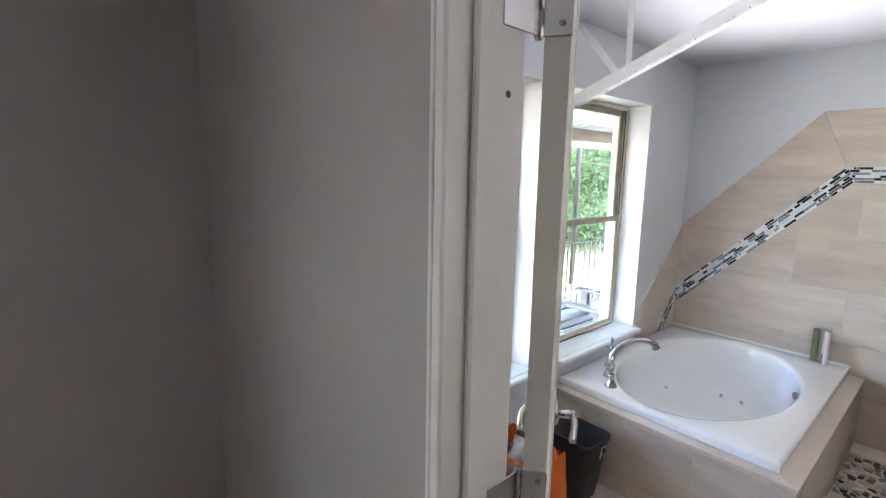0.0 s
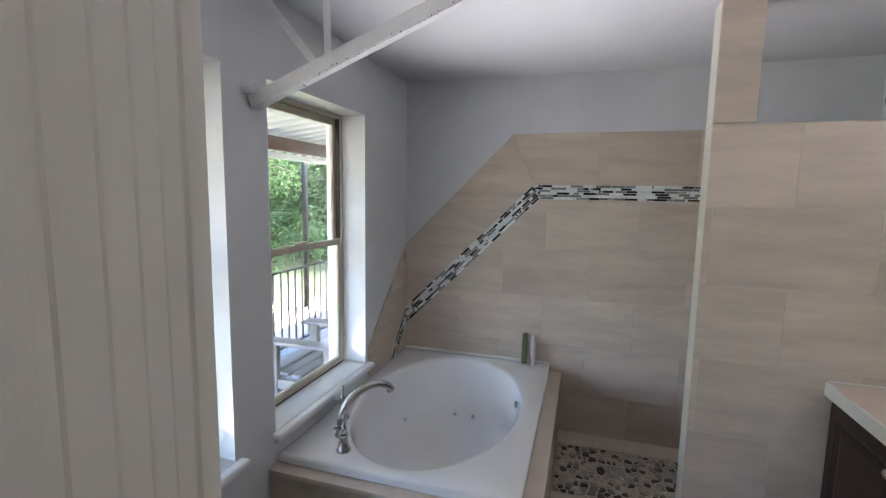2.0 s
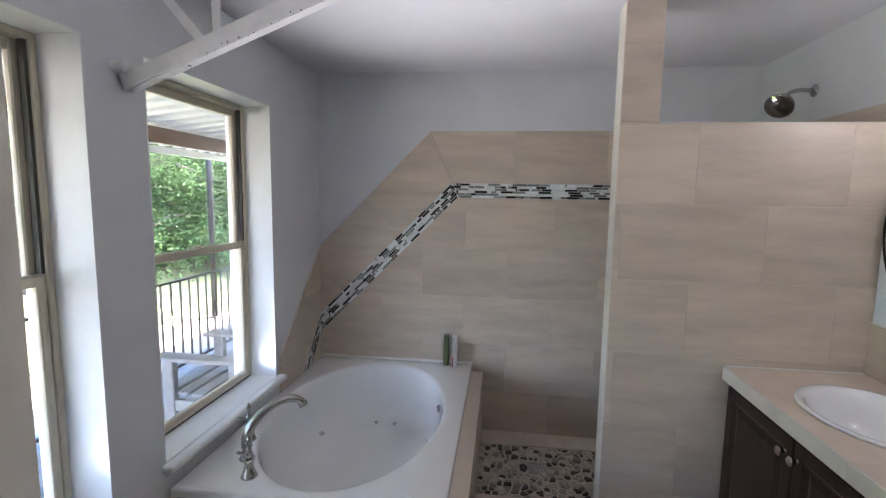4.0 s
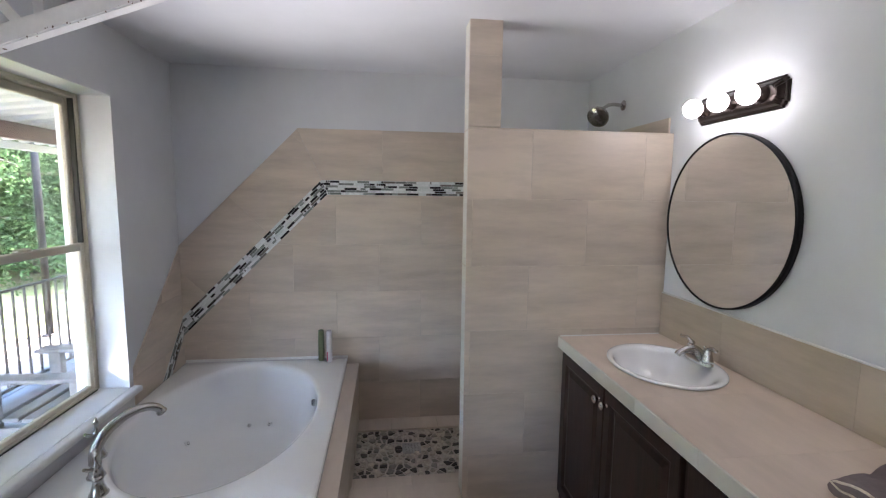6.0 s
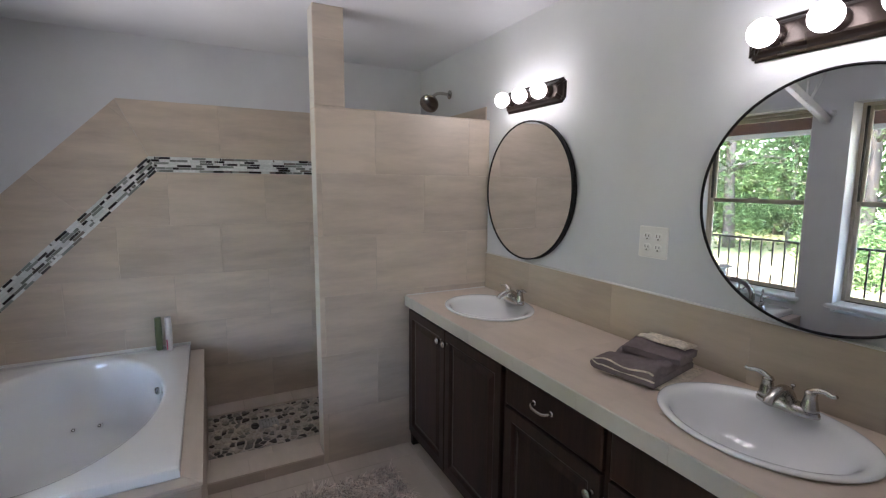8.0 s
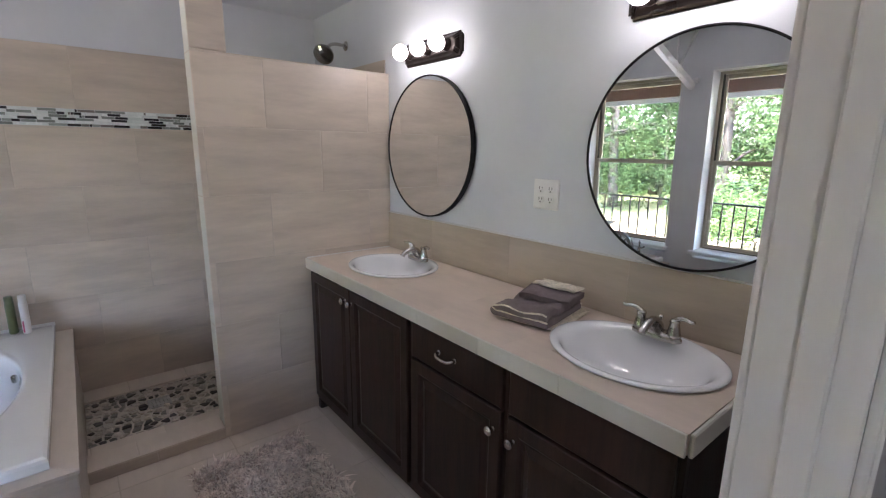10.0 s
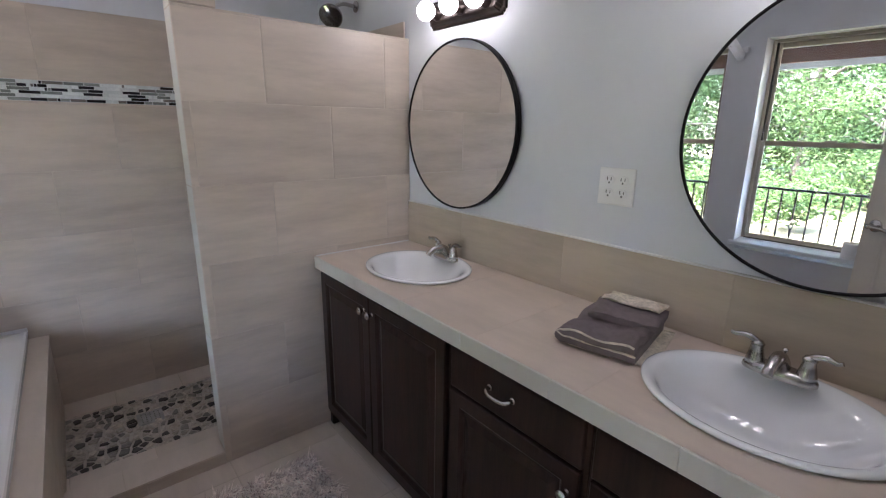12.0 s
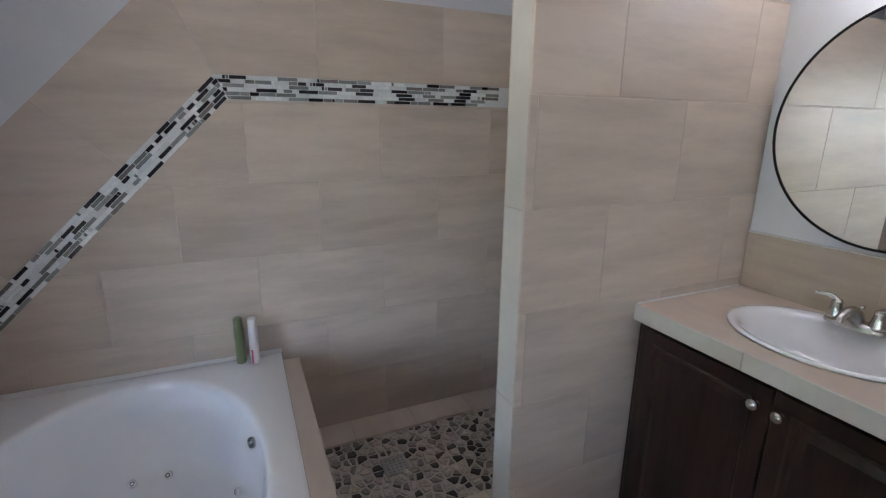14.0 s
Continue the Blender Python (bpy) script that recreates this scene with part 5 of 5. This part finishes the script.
# ---------- small things ----------
def towel(name, label, loc, turn, w, d, folds, thick, mat, edge, seed, lump=0.017, dip=0.0):
    """A folded cloth: layers joined by round folds, with a pale hem along its open edge."""
    t = thing(name, (0, 0, 0), label, "towel", "folded towels")
    rnd = random.Random(seed)
    path = []
    z = thick / 2
    for k in range(folds):
        x0, x1 = (-d / 2, d / 2) if k % 2 == 0 else (d / 2, -d / 2)
        x1 *= 1 - 0.05 * k
        for i in range(13):
            path.append((x0 + (x1 - x0) * i / 12, z))
        if k < folds - 1:
            for i in range(1, 6):
                a = math.pi * i / 6
                path.append((x1 + math.copysign(thick * 0.55 * math.sin(a), x1), z + thick * 1.04 * (1 - math.cos(a)) / 2))
        z += thick * 1.04
    def lift_at(x, y, zz):
        """Lumps, one soft dip across the cloth, and ends that droop."""
        h = lump * noise.noise(Vector((x * 13 + seed, y * 13, zz * 14))) * (zz / thick) + 0.0035 * noise.noise(Vector((x * 40, y * 40, seed)))
        h -= dip * (zz / (thick * folds)) * math.exp(-((y - 0.02 + 0.2 * x) / 0.028) ** 2)
        return h - 0.014 * (zz / (thick * folds)) * ((abs(y) / (w / 2)) ** 4 + 0.6 * min(1.0, abs(x) / (d / 2)) ** 4)
    def sheet(y0, y1, ny, th):
        bm = bmesh.new()
        up, dn = [], []
        n = len(path)
        for j in range(ny + 1):
            y = y0 + (y1 - y0) * j / ny
            ru, rd = [], []
            for i, (x, zz) in enumerate(path):
                a, b = path[max(i - 1, 0)], path[min(i + 1, n - 1)]
                tx, tz = b[0] - a[0], b[1] - a[1]
                L = math.hypot(tx, tz) or 1
                nx, nz = -tz / L, tx / L
                h = lift_at(x, y, zz)
                rag = 0.006 * noise.noise(Vector((zz * 60 + seed, x * 12, 3.0))) * (1 if abs(y) > w / 2 - 0.01 else 0)
                ru.append(bm.verts.new((x + nx * th, y + rag, max(0.0006, zz + nz * th + h))))
                rd.append(bm.verts.new((x - nx * th, y + rag, max(0.0003, zz - nz * th + h))))
            up.append(ru)
            dn.append(rd)
        for j in range(ny):
            for i in range(n - 1):
                bm.faces.new((up[j][i], up[j][i + 1], up[j + 1][i + 1], up[j + 1][i])).smooth = True
                bm.faces.new((dn[j][i], dn[j + 1][i], dn[j + 1][i + 1], dn[j][i + 1])).smooth = True
        for j in (0, ny):
            for i in range(n - 1):
                bm.faces.new((up[j][i], dn[j][i], dn[j][i + 1], up[j][i + 1]))
        for i in (0, n - 1):
            for j in range(ny):
                bm.faces.new((up[j][i], up[j + 1][i], dn[j + 1][i], dn[j][i]))
        return bm
    part("cloth", sheet(-w / 2, w / 2, 22, thick * 0.46), mat, t)
    for y in (-w / 2, w / 2):
        rim = []
        for k, (x, zz) in enumerate(path):
            a, b = path[max(k - 1, 0)], path[min(k + 1, len(path) - 1)]
            L = math.hypot(b[0] - a[0], b[1] - a[1]) or 1
            nx, nz = -(b[1] - a[1]) / L, (b[0] - a[0]) / L
            flip = 1 if nz >= -0.3 else -1
            rim.append((x + flip * nx * thick * 0.42, y, max(0.003, zz + flip * nz * thick * 0.42 + lift_at(x, y, zz))))
        bm = bmesh.new()
        tube(bm, rim, 0.0030, 6)
        part("hem", bm, edge, t, "pale woven hem")
    t.matrix_world = pose(*loc, 0, 0, turn)
    return t


towel("cotton_cloth", "cream cotton cloth under folded grey towels", (1.086, -1.085, CZT + 0.001), 14, 0.255, 0.212, 1, 0.007, TRIMC, TRIMC, 5, 0.004)
towel("bath_towel", "grey terry bath towel folded with cream hem", (1.104, -1.070, CZT + 0.008), 12, 0.262, 0.185, 2, 0.026, TOWEL, TRIMC, 3, 0.011, 0.020)
towel("hand_towel", "grey folded hand towel on the bath towel", (1.104, -1.128, CZT + 0.050), 15, 0.135, 0.185, 1, 0.028, TOWEL, TOWEL, 8, 0.020)
towel("wash_cloth", "crumpled cream cotton cloth lying on folded towels", (1.112, -1.172, CZT + 0.080), 6, 0.070, 0.165, 1, 0.008, TRIMC, TRIMC, 12, 0.034)


def rug():
    r = thing("bath_rug", (1.80, -0.36, 0.002), "shaggy grey-beige bath rug on the tile floor", "rug")
    x0, x1, y0, y1 = 1.28, 2.17, -0.61, -0.11
    bm = bmesh.new()
    box(bm, x0 + 0.01, x1 - 0.01, y0 + 0.01, y1 - 0.01, 0.0025, 0.010, 0.003)
    part("backing", bm, RUG, r)
    rnd = random.Random(9)
    bm = bmesh.new()
    for _ in range(11000):
        x, y = rnd.uniform(x0, x1), rnd.uniform(y0, y1)
        lean = Vector((0.02 * noise.noise(Vector((x * 9, y * 9, 0))) * 1.6 + rnd.gauss(0, 0.014), 0.02 * noise.noise(Vector((x * 9, y * 9, 7))) * 1.6 + rnd.gauss(0, 0.010), 0))
        h = rnd.uniform(0.016, 0.028)
        a = rnd.uniform(0, math.pi)
        s = Vector((math.cos(a), math.sin(a), 0)) * rnd.uniform(0.0026, 0.0052)
        p = Vector((x, y, 0.006))
        m = p + lean * 0.6 + Vector((0, 0, h * 0.75))
        e = p + lean * 1.7 + Vector((0, 0, h * rnd.uniform(0.7, 1.0)))
        v = [bm.verts.new(q) for q in (p - s, p + s, m + s, m - s, e)]
        bm.faces.new(v[:4])
        bm.faces.new((v[3], v[2], v[4]))
    me = bpy.data.meshes.new("shag")
    bmesh.ops.translate(bm, verts=bm.verts, vec=-r.location)
    bm.to_mesh(me)
    bm.free()
    me.materials.append(PILE)
    ob = new("shag", me)
    ob.parent = r
    tagged(ob, kind="stuff")


PILE = picked("rug_pile", [rgb(232, 215, 205), rgb(242, 228, 219), rgb(202, 184, 176), rgb(248, 236, 227)], rough=0.95, var=0.2, scale=30, by="island")
rug()


def bin_and_bag():
    b = thing("waste_bin", (1.70, 1.06, 0), "black plastic waste bin with a white sticker", "waste bin")
    def ring(bm, x0, x1, y0, y1, z, r, n=5):
        out = []
        for cx, cy, a0 in ((x1 - r, y1 - r, 0), (x0 + r, y1 - r, 90), (x0 + r, y0 + r, 180), (x1 - r, y0 + r, 270)):
            for i in range(n):
                a = radians(a0 + 90 * i / (n - 1))
                out.append(bm.verts.new((cx + r * math.cos(a), cy + r * math.sin(a), z)))
        return out
    bm = bmesh.new()
    rs = [ring(bm, 1.625, 1.772, 0.965, 1.175, 0.001, 0.03), ring(bm, 1.595, 1.795, 0.925, 1.205, 0.297, 0.035), ring(bm, 1.588, 1.802, 0.918, 1.212, 0.299, 0.038), ring(bm, 1.588, 1.802, 0.918, 1.212, 0.317, 0.038), ring(bm, 1.598, 1.792, 0.928, 1.202, 0.319, 0.033), ring(bm, 1.632, 1.765, 0.972, 1.168, 0.008, 0.028)]
    for a, c in zip(rs, rs[1:]):
        for i in range(len(a)):
            bm.faces.new((a[i], a[(i + 1) % len(a)], c[(i + 1) % len(a)], c[i])).smooth = True
    bm.faces.new(rs[0][::-1])
    bm.faces.new(rs[-1])
    part("body", bm, BLACKP, b)
    bm = bmesh.new()
    v = [bm.verts.new(p) for p in ((1.70, 0.9265, 0.225), (1.745, 0.9265, 0.225), (1.745, 0.9195, 0.285), (1.70, 0.9195, 0.285))]
    bm.faces.new(v)
    st = part("sticker", bm, PAPER, b, "white sticker with unreadable print")
    bm = bmesh.new()
    for za, zb in ((0.250, 0.278), (0.236, 0.241), (0.229, 0.233)):
        box(bm, 1.708, 1.737, 0.9255 - (zb - 0.225) * 0.117 - 0.001, 0.9257 - (zb - 0.225) * 0.117 - 0.0005, za, zb)
    part("print", bm, BLACKP, st)
    g = thing("shopping_bag", (1.44, 1.12, 0), "orange plastic carrier bag stuffed with clear wrapping", "bag")
    bm = bmesh.new()
    n = 28
    prev = None
    for k in range(13):
        z = 0.001 + 0.275 * k / 12
        sw = 1 + 0.12 * math.sin(math.pi * k / 12)
        row = []
        for i in range(n):
            a = 2 * math.pi * i / n
            c, s = math.cos(a), math.sin(a)
            rx, ry = 0.105 * math.copysign(abs(c) ** 0.6, c) * sw, 0.155 * math.copysign(abs(s) ** 0.6, s) * sw
            w = 0.012 * noise.noise(Vector((c * 3, s * 3, z * 12)))
            top = 0.05 * abs(s) ** 3 if k == 12 else 0
            row.append(bm.verts.new((1.44 + rx * (1 + w * 5), 1.13 + ry * (1 + w * 4), z + top + (0.02 * noise.noise(Vector((c * 4, s * 4, 1))) if k > 9 else 0))))
        if prev:
            for i in range(n):
                bm.faces.new((prev[i], prev[(i + 1) % n], row[(i + 1) % n], row[i])).smooth = True
        else:
            bm.faces.new(row[::-1])
        prev = row
    part("bag_body", bm, ORANGE, g)
    for s in (-1, 1):
        bm = bmesh.new()
        tube(bm, curve_points([(1.44 - 0.03, 1.13 + s * 0.15, 0.27), (1.44 - 0.02, 1.13 + s * 0.155, 0.325), (1.44, 1.13 + s * 0.13, 0.35), (1.44 + 0.03, 1.13 + s * 0.15, 0.28)], 5), 0.008, 6)
        part("bag_handle", bm, ORANGE, g)
    w = thing("clear_wrapping", (1.44, 1.13, 0.24), "crumpled clear plastic wrapping inside the orange bag", "wrapping")
    bm = bmesh.new()
    ball(bm, (1.44, 1.13, 0.235), 0.105, 22, 0.8)
    for v in bm.verts:
        v.co += (v.co - Vector((1.44, 1.13, 0.235))) * 0.55 * noise.noise(v.co * 22)
    part("film", bm, CLEARB, w)


bin_and_bag()

roll = thing("paper_roll", (0.985, WY + 0.005, WZ0 + 0.03), "white toilet paper roll standing on the window sill", "paper roll")
bm = bmesh.new()
lathe(bm, [(0.020, 0.002), (0.052, 0.0), (0.054, 0.003), (0.054, 0.098), (0.052, 0.100), (0.021, 0.099), (0.020, 0.096), (0.020, 0.002)], (0.985, WY + 0.012, WZ0 + 0.030), 28)
part("paper", bm, PAPER, roll)
bm = bmesh.new()
lathe(bm, [(0.0198, 0.001), (0.0198, 0.0985), (0.0185, 0.0985), (0.0185, 0.001)], (0.985, WY + 0.012, WZ0 + 0.030), 20)
part("core", bm, SIDING, roll, "brown card core")

# ---------- tiles ----------
TR = 0.303
V0 = 0.58 - 2 * TR
# back wall, below the mosaic band
tile_field(wall_back, (BX, 0, 0), (0, -1, 0), (0, 0, 1), [(-1, 0, WY - 0.001), (1, 0, -VY - 0.001), (0, -1, -0.012), (0, 1, 1.499), (-1, 1, 1.918)], TILE, 0.538, TR, (-0.364, V0), odd=0)
# the row above it
tile_field(wall_back, (BX, 0, 0), (0, -1, 0), (0, 0, 1), [(1, 0, -VY - 0.001), (0, -1, -1.588), (0, 1, 1.900), (-1, -0.4541, -0.2738)], TILE, 0.538, 0.315, (-0.073, 1.588), stagger=0)
# the row laid aslant
q = math.sqrt(2)
tile_field(wall_back, (BX, 0, 0), (0, -1, 1), (0, 1, 1), [(0, -1, -2.036 / q), (0, 1, 2.485 / q), (-1, 1, q * (WY - 0.001)), (1.4541, -0.5459, 0.3848)], TILE_D, 0.538, 0.3185, (-0.20, 2.036 / q), stagger=0)
# window wall beside the tub
tile_field(wall_window, (0, WY, 0), (1, 0, 0), (0, 0, 1), [(1, 0, BX - 0.010), (-0.938, 1, -1.937), (0, -1, -0.40), (1, -1, 2.573), (-1, 0, -W2[1] - 0.032)], TILE, 0.538, TR, (0.1, V0))
tile_field(wall_window, (0, WY, 0), (1, 0, 0), (0, 0, 1), [(1, 0, BX - 0.010), (-1, 1, -2.692), (0, -1, -0.40)], TILE, 0.538, TR, (0.1, V0))
# vanity wall inside the shower
tile_field(wall_vanity, (0, VY, 0), (-1, 0, 0), (0, 0, 1), [(1, 0, -HX - 0.035), (-1, 0, BX - 0.010), (0, -1, -1.802), (0, 1, 1.876), ], TILE, 0.538, TR, (0.05, V0 + TR * 0.9))
tile_field(wall_vanity, (0, VY, 0), (-1, 0, 0), (0, 0, 1), [(1, 0, -HX - 0.115), (-1, 0, BX - 0.010), (0, -1, -0.012), (0, 1, 1.801)], TILE, 0.538, TR, (0.05, V0))
# half wall: front, post, end, top, back
tile_field(wall_half, (HX + 0.008, 0, 0), (0, -1, 0), (0, 0, 1), [(-1, 0, -0.306), (1, 0, -VY - 0.001), (0, -1, -0.004), (0, 1, 1.799)], TILE, 0.536, TR, (0.33, V0))
tile_field(wall_half, (HX + 0.008, 0, 0), (0, -1, 0), (0, 0, 1), [(-1, 0, -0.306), (1, 0, 0.449), (0, -1, -1.802), (0, 1, CZ)], TILE, 0.536, TR, (0.2, 1.802), stagger=0)
tile_field(wall_half, (0, -0.313, 0), (-1, 0, 0), (0, 0, 1), [(1, 0, -HX - 0.008), (-1, 0, HX + 0.102), (0, -1, -0.062), (0, 1, CZ)], EDGE, 0.5, TR * 2, (-2.6, V0), stagger=0, name="end_tile")
tile_field(wall_half, (0, -0.442, 0), (1, 0, 0), (0, 0, 1), [(-1, 0, -HX - 0.008), (1, 0, HX + 0.102), (0, -1, -1.80), (0, 1, CZ)], TILE, 0.5, TR, (2.2, 1.80), stagger=0, name="post_tile")
tile_field(wall_half, (0, 0, 1.792), (1, 0, 0), (0, 1, 0), [(-1, 0, -HX - 0.001), (1, 0, HX + 0.110), (0, 1, -0.451), (0, -1, -VY - 0.001)], TILE, 0.5, 0.536, (2.2, 0.1), stagger=0, name="cap_tile")
tile_field(wall_half, (HX + 0.102, 0, 0), (0, 1, 0), (0, 0, 1), [(1, 0, -0.306), (-1, 0, -VY - 0.012), (0, -1, -0.012), (0, 1, 1.799)], TILE, 0.536, TR, (0.1, V0))
# curb and borders round the shower floor
curb = structure("shower_curb", boxes((HX + 0.004, HX + 0.13, -0.304, 0.236, 0, 0.053)), GROUT, "low tiled curb in front of the shower", "curb")
tile_field(curb, (0, 0, 0.053), (1, 0, 0), (0, 1, 0), [(-1, 0, -HX + 0.002), (1, 0, HX + 0.132), (0, -1, 0.304), (0, 1, 0.241)], TILE_H, 0.14, 0.537, (HX - 0.004, 0.05), stagger=0, name="curb_tile")
tile_field(curb, (HX + 0.004, 0, 0), (0, -1, 0), (0, 0, 1), [(-1, 0, 0.240), (1, 0, 0.304), (0, -1, -0.003), (0, 1, 0.052)], TILE, 0.537, 0.06, (0.02, 0), stagger=0, name="curb_tile", thick=0.006)
tile_field(floor, (0, 0, 0.0), (1, 0, 0), (0, 1, 0), [(-1, 0, -HX - 0.133), (1, 0, 2.655), (0, -1, -VY - 0.012), (0, 1, 0.231)], TILE_H, 0.15, 0.30, (HX + 0.132, -0.08), stagger=0, thick=0.016, name="border_tile")
tile_field(floor, (0, 0, 0.0), (1, 0, 0), (0, 1, 0), [(-1, 0, -3.155), (1, 0, BX - 0.010), (0, -1, -VY - 0.012), (0, 1, 0.231)], TILE_H, 0.17, 0.30, (3.150, 0.02), stagger=0, thick=0.016, name="border_tile")
# floor
tile_field(floor, (0, 0, -0.006), (1, 0, 0), (0, 1, 0), [(-1, 0, 2.19), (1, 0, HX + 0.002), (0, -1, -VY), (0, 1, WY - 0.006)], TILE_H, 0.455, 0.455, (2.262, -0.318), stagger=0, thick=0.008, gap=0.004, name="floor_tile")

# ---------- mosaic band ----------
def mosaic(parent, o, u, v, planes, start, end, lo, seed, rows=6, width=0.088):
    o, u, v = Vector(o), Vector(u).normalized(), Vector(v).normalized()
    n = u.cross(v)
    rnd = random.Random(seed)
    h = width / rows
    strip = [(start, lo), (end, lo), (end, lo + width), (start, lo + width)]
    for a, b, c in planes:
        strip = clip(strip, a, b, c)
    bm = bmesh.new()
    prism(bm, strip, o - parent.location, u, v, n, 0.0072, 0.0004)
    new("mosaic_bed", finish(bm, "mosaic_bed", MOSBED)).parent = parent
    for r in range(rows):
        x = start - rnd.uniform(0, 0.05)
        last = ""
        while x < end:
            kind = rnd.choices(("pale", "dark", "grey", "dot"), (0.48, 0.22, 0.21, 0.09))[0]
            if kind == last and kind == "dark":
                kind = "pale"
            last = kind
            w = {"pale": rnd.choice((0.012, 0.024, 0.050, 0.075)), "dot": 0.0115}.get(kind) or rnd.choice((0.034, 0.060, 0.075, 0.075))
            kind = rnd.choice(("dark", "grey", "pale")) if kind == "dot" else kind
            poly = [(x, lo + r * h + 0.0010), (x + w - 0.0022, lo + r * h + 0.0010), (x + w - 0.0022, lo + (r + 1) * h - 0.0010), (x, lo + (r + 1) * h - 0.0010)]
            x += w
            for a, b, c in planes:
                poly = clip(poly, a, b, c)
                if len(poly) < 3:
                    break
            if len(poly) < 3 or area(poly) < 4e-5:
                continue
            p0 = poly[0]
            bm = bmesh.new()
            prism(bm, [(p[0] - p0[0], p[1] - p0[1]) for p in poly], Vector(), u, v, n, 0.0085 + rnd.uniform(-0.0006, 0.0008), 0.0010)
            ob = new("mosaic_piece", finish(bm, "mosaic_piece", MOSAIC[kind]))
            ob.parent = parent
            ob.location = o + u * p0[0] + v * p0[1] - parent.location


mosaic(wall_back, (BX, 0, 0), (0, -1, 0), (0, 0, 1), [(-1, -0.4541, -0.2745), (1, 0, 0.75)], -0.47, 0.75, 1.4995, 1)
mosaic(wall_back, (BX, 0, 0), (0, -1, 1), (0, 1, 1), [(1.4541, -0.5459, 0.3842), (-1, 1, q * (WY - 0.002))], -0.50, 0.90, 1.920 / q - 0.004, 2)
mosaic(wall_window, (0, WY, 0), (1, 1e-9, 1), (-1, 0, 1), [(1, -1, q * (BX - 0.011)), (-1, -1, -q * 0.40)], 2.3, 3.2, -2.692 / q + 0.0015, 3, width=0.080)

# ---------- broken pebbles on the shower floor ----------
def pebbles():
    rnd = random.Random(21)
    x0, x1, y0, y1, s = 2.657, 3.148, -1.245, 0.228, 0.039
    nx, ny = int((x1 - x0) / s) + 1, int((y1 - y0) / s) + 1
    pts = [(x0 + (i + rnd.uniform(0.05, 0.95)) * s, y0 + (j + rnd.uniform(0.05, 0.95)) * s) for i in range(-1, nx + 1) for j in range(-1, ny + 1)]
    cells = []
    for i, p in enumerate(pts):
        if not (x0 - 0.01 < p[0] < x1 + 0.01 and y0 - 0.01 < p[1] < y1 + 0.01):
            continue
        near = sorted((q for q in pts if q is not p and abs(q[0] - p[0]) < 0.12 and abs(q[1] - p[1]) < 0.12), key=lambda q: (q[0] - p[0]) ** 2 + (q[1] - p[1]) ** 2)[:14]
        poly = [(p[0] - 0.04, p[1] - 0.04), (p[0] + 0.04, p[1] - 0.04), (p[0] + 0.04, p[1] + 0.04), (p[0] - 0.04, p[1] + 0.04)]
        for qx, qy in near:
            a, b = qx - p[0], qy - p[1]
            L = math.hypot(a, b)
            poly = clip(poly, a / L, b / L, (a * (p[0] + qx) / 2 + b * (p[1] + qy) / 2) / L - 0.0055)
            if len(poly) < 3:
                break
        for pl in ((-1, 0, -x0), (1, 0, x1), (0, -1, -y0), (0, 1, y1)):
            if len(poly) >= 3:
                poly = clip(poly, *pl)
        if len(poly) < 3 or area(poly) < 1.2e-4:
            continue
        if abs(p[0] - 2.935) < 0.062 and abs(p[1] + 0.097) < 0.062:
            continue
        cells.append((p, poly))
    cells.sort(key=lambda c: -c[0][1])
    U, W, NZ = Vector((1, 0, 0)), Vector((0, 1, 0)), Vector((0, 0, 1))
    rest = bmesh.new()
    for k, (p, poly) in enumerate(cells):
        h = 0.012 + rnd.uniform(-0.0015, 0.002)
        if k < 290:
            bm = bmesh.new()
            prism(bm, [(c[0] - p[0], c[1] - p[1]) for c in poly], Vector(), U, W, NZ, h, 0.0022)
            ob = new("pebble", finish(bm, "pebble", PEBBLE))
            ob.parent = floor
            ob.location = (p[0], p[1], -0.001)
        else:
            prism(rest, poly, Vector((0, 0, -0.001)), U, W, NZ, h, 0.0022)
    ob = new("pebble_rest", finish(rest, "pebble_rest", PEBBLES))
    ob.parent = floor
    tagged(ob, kind="stuff")


bed = structure("shower_bed", boxes((2.650, 3.152, VY + 0.012, 0.231, -0.004, 0.0055)), STONEBED, "pale grout bed between pebbles of the shower floor", "floor")
pebbles()
DRAINM = material("dull_drain_metal", (0.42, 0.41, 0.40), rough=0.45, metal=0.4, var=0.15, scale=40)
dr = thing("shower_drain", (2.935, -0.097, 0.005), "square dark grey shower drain cover", "drain")
bm = bmesh.new()
box(bm, 2.880, 2.990, -0.152, -0.042, 0.0058, 0.0125, 0.002)
part("cover", bm, DRAINM, dr)
bm = bmesh.new()
for i in range(5):
    for j in range(5):
        box(bm, 2.895 + i * 0.018, 2.900 + i * 0.018, -0.137 + j * 0.018, -0.132 + j * 0.018, 0.0126, 0.0130)
part("holes", bm, SLOT, dr)
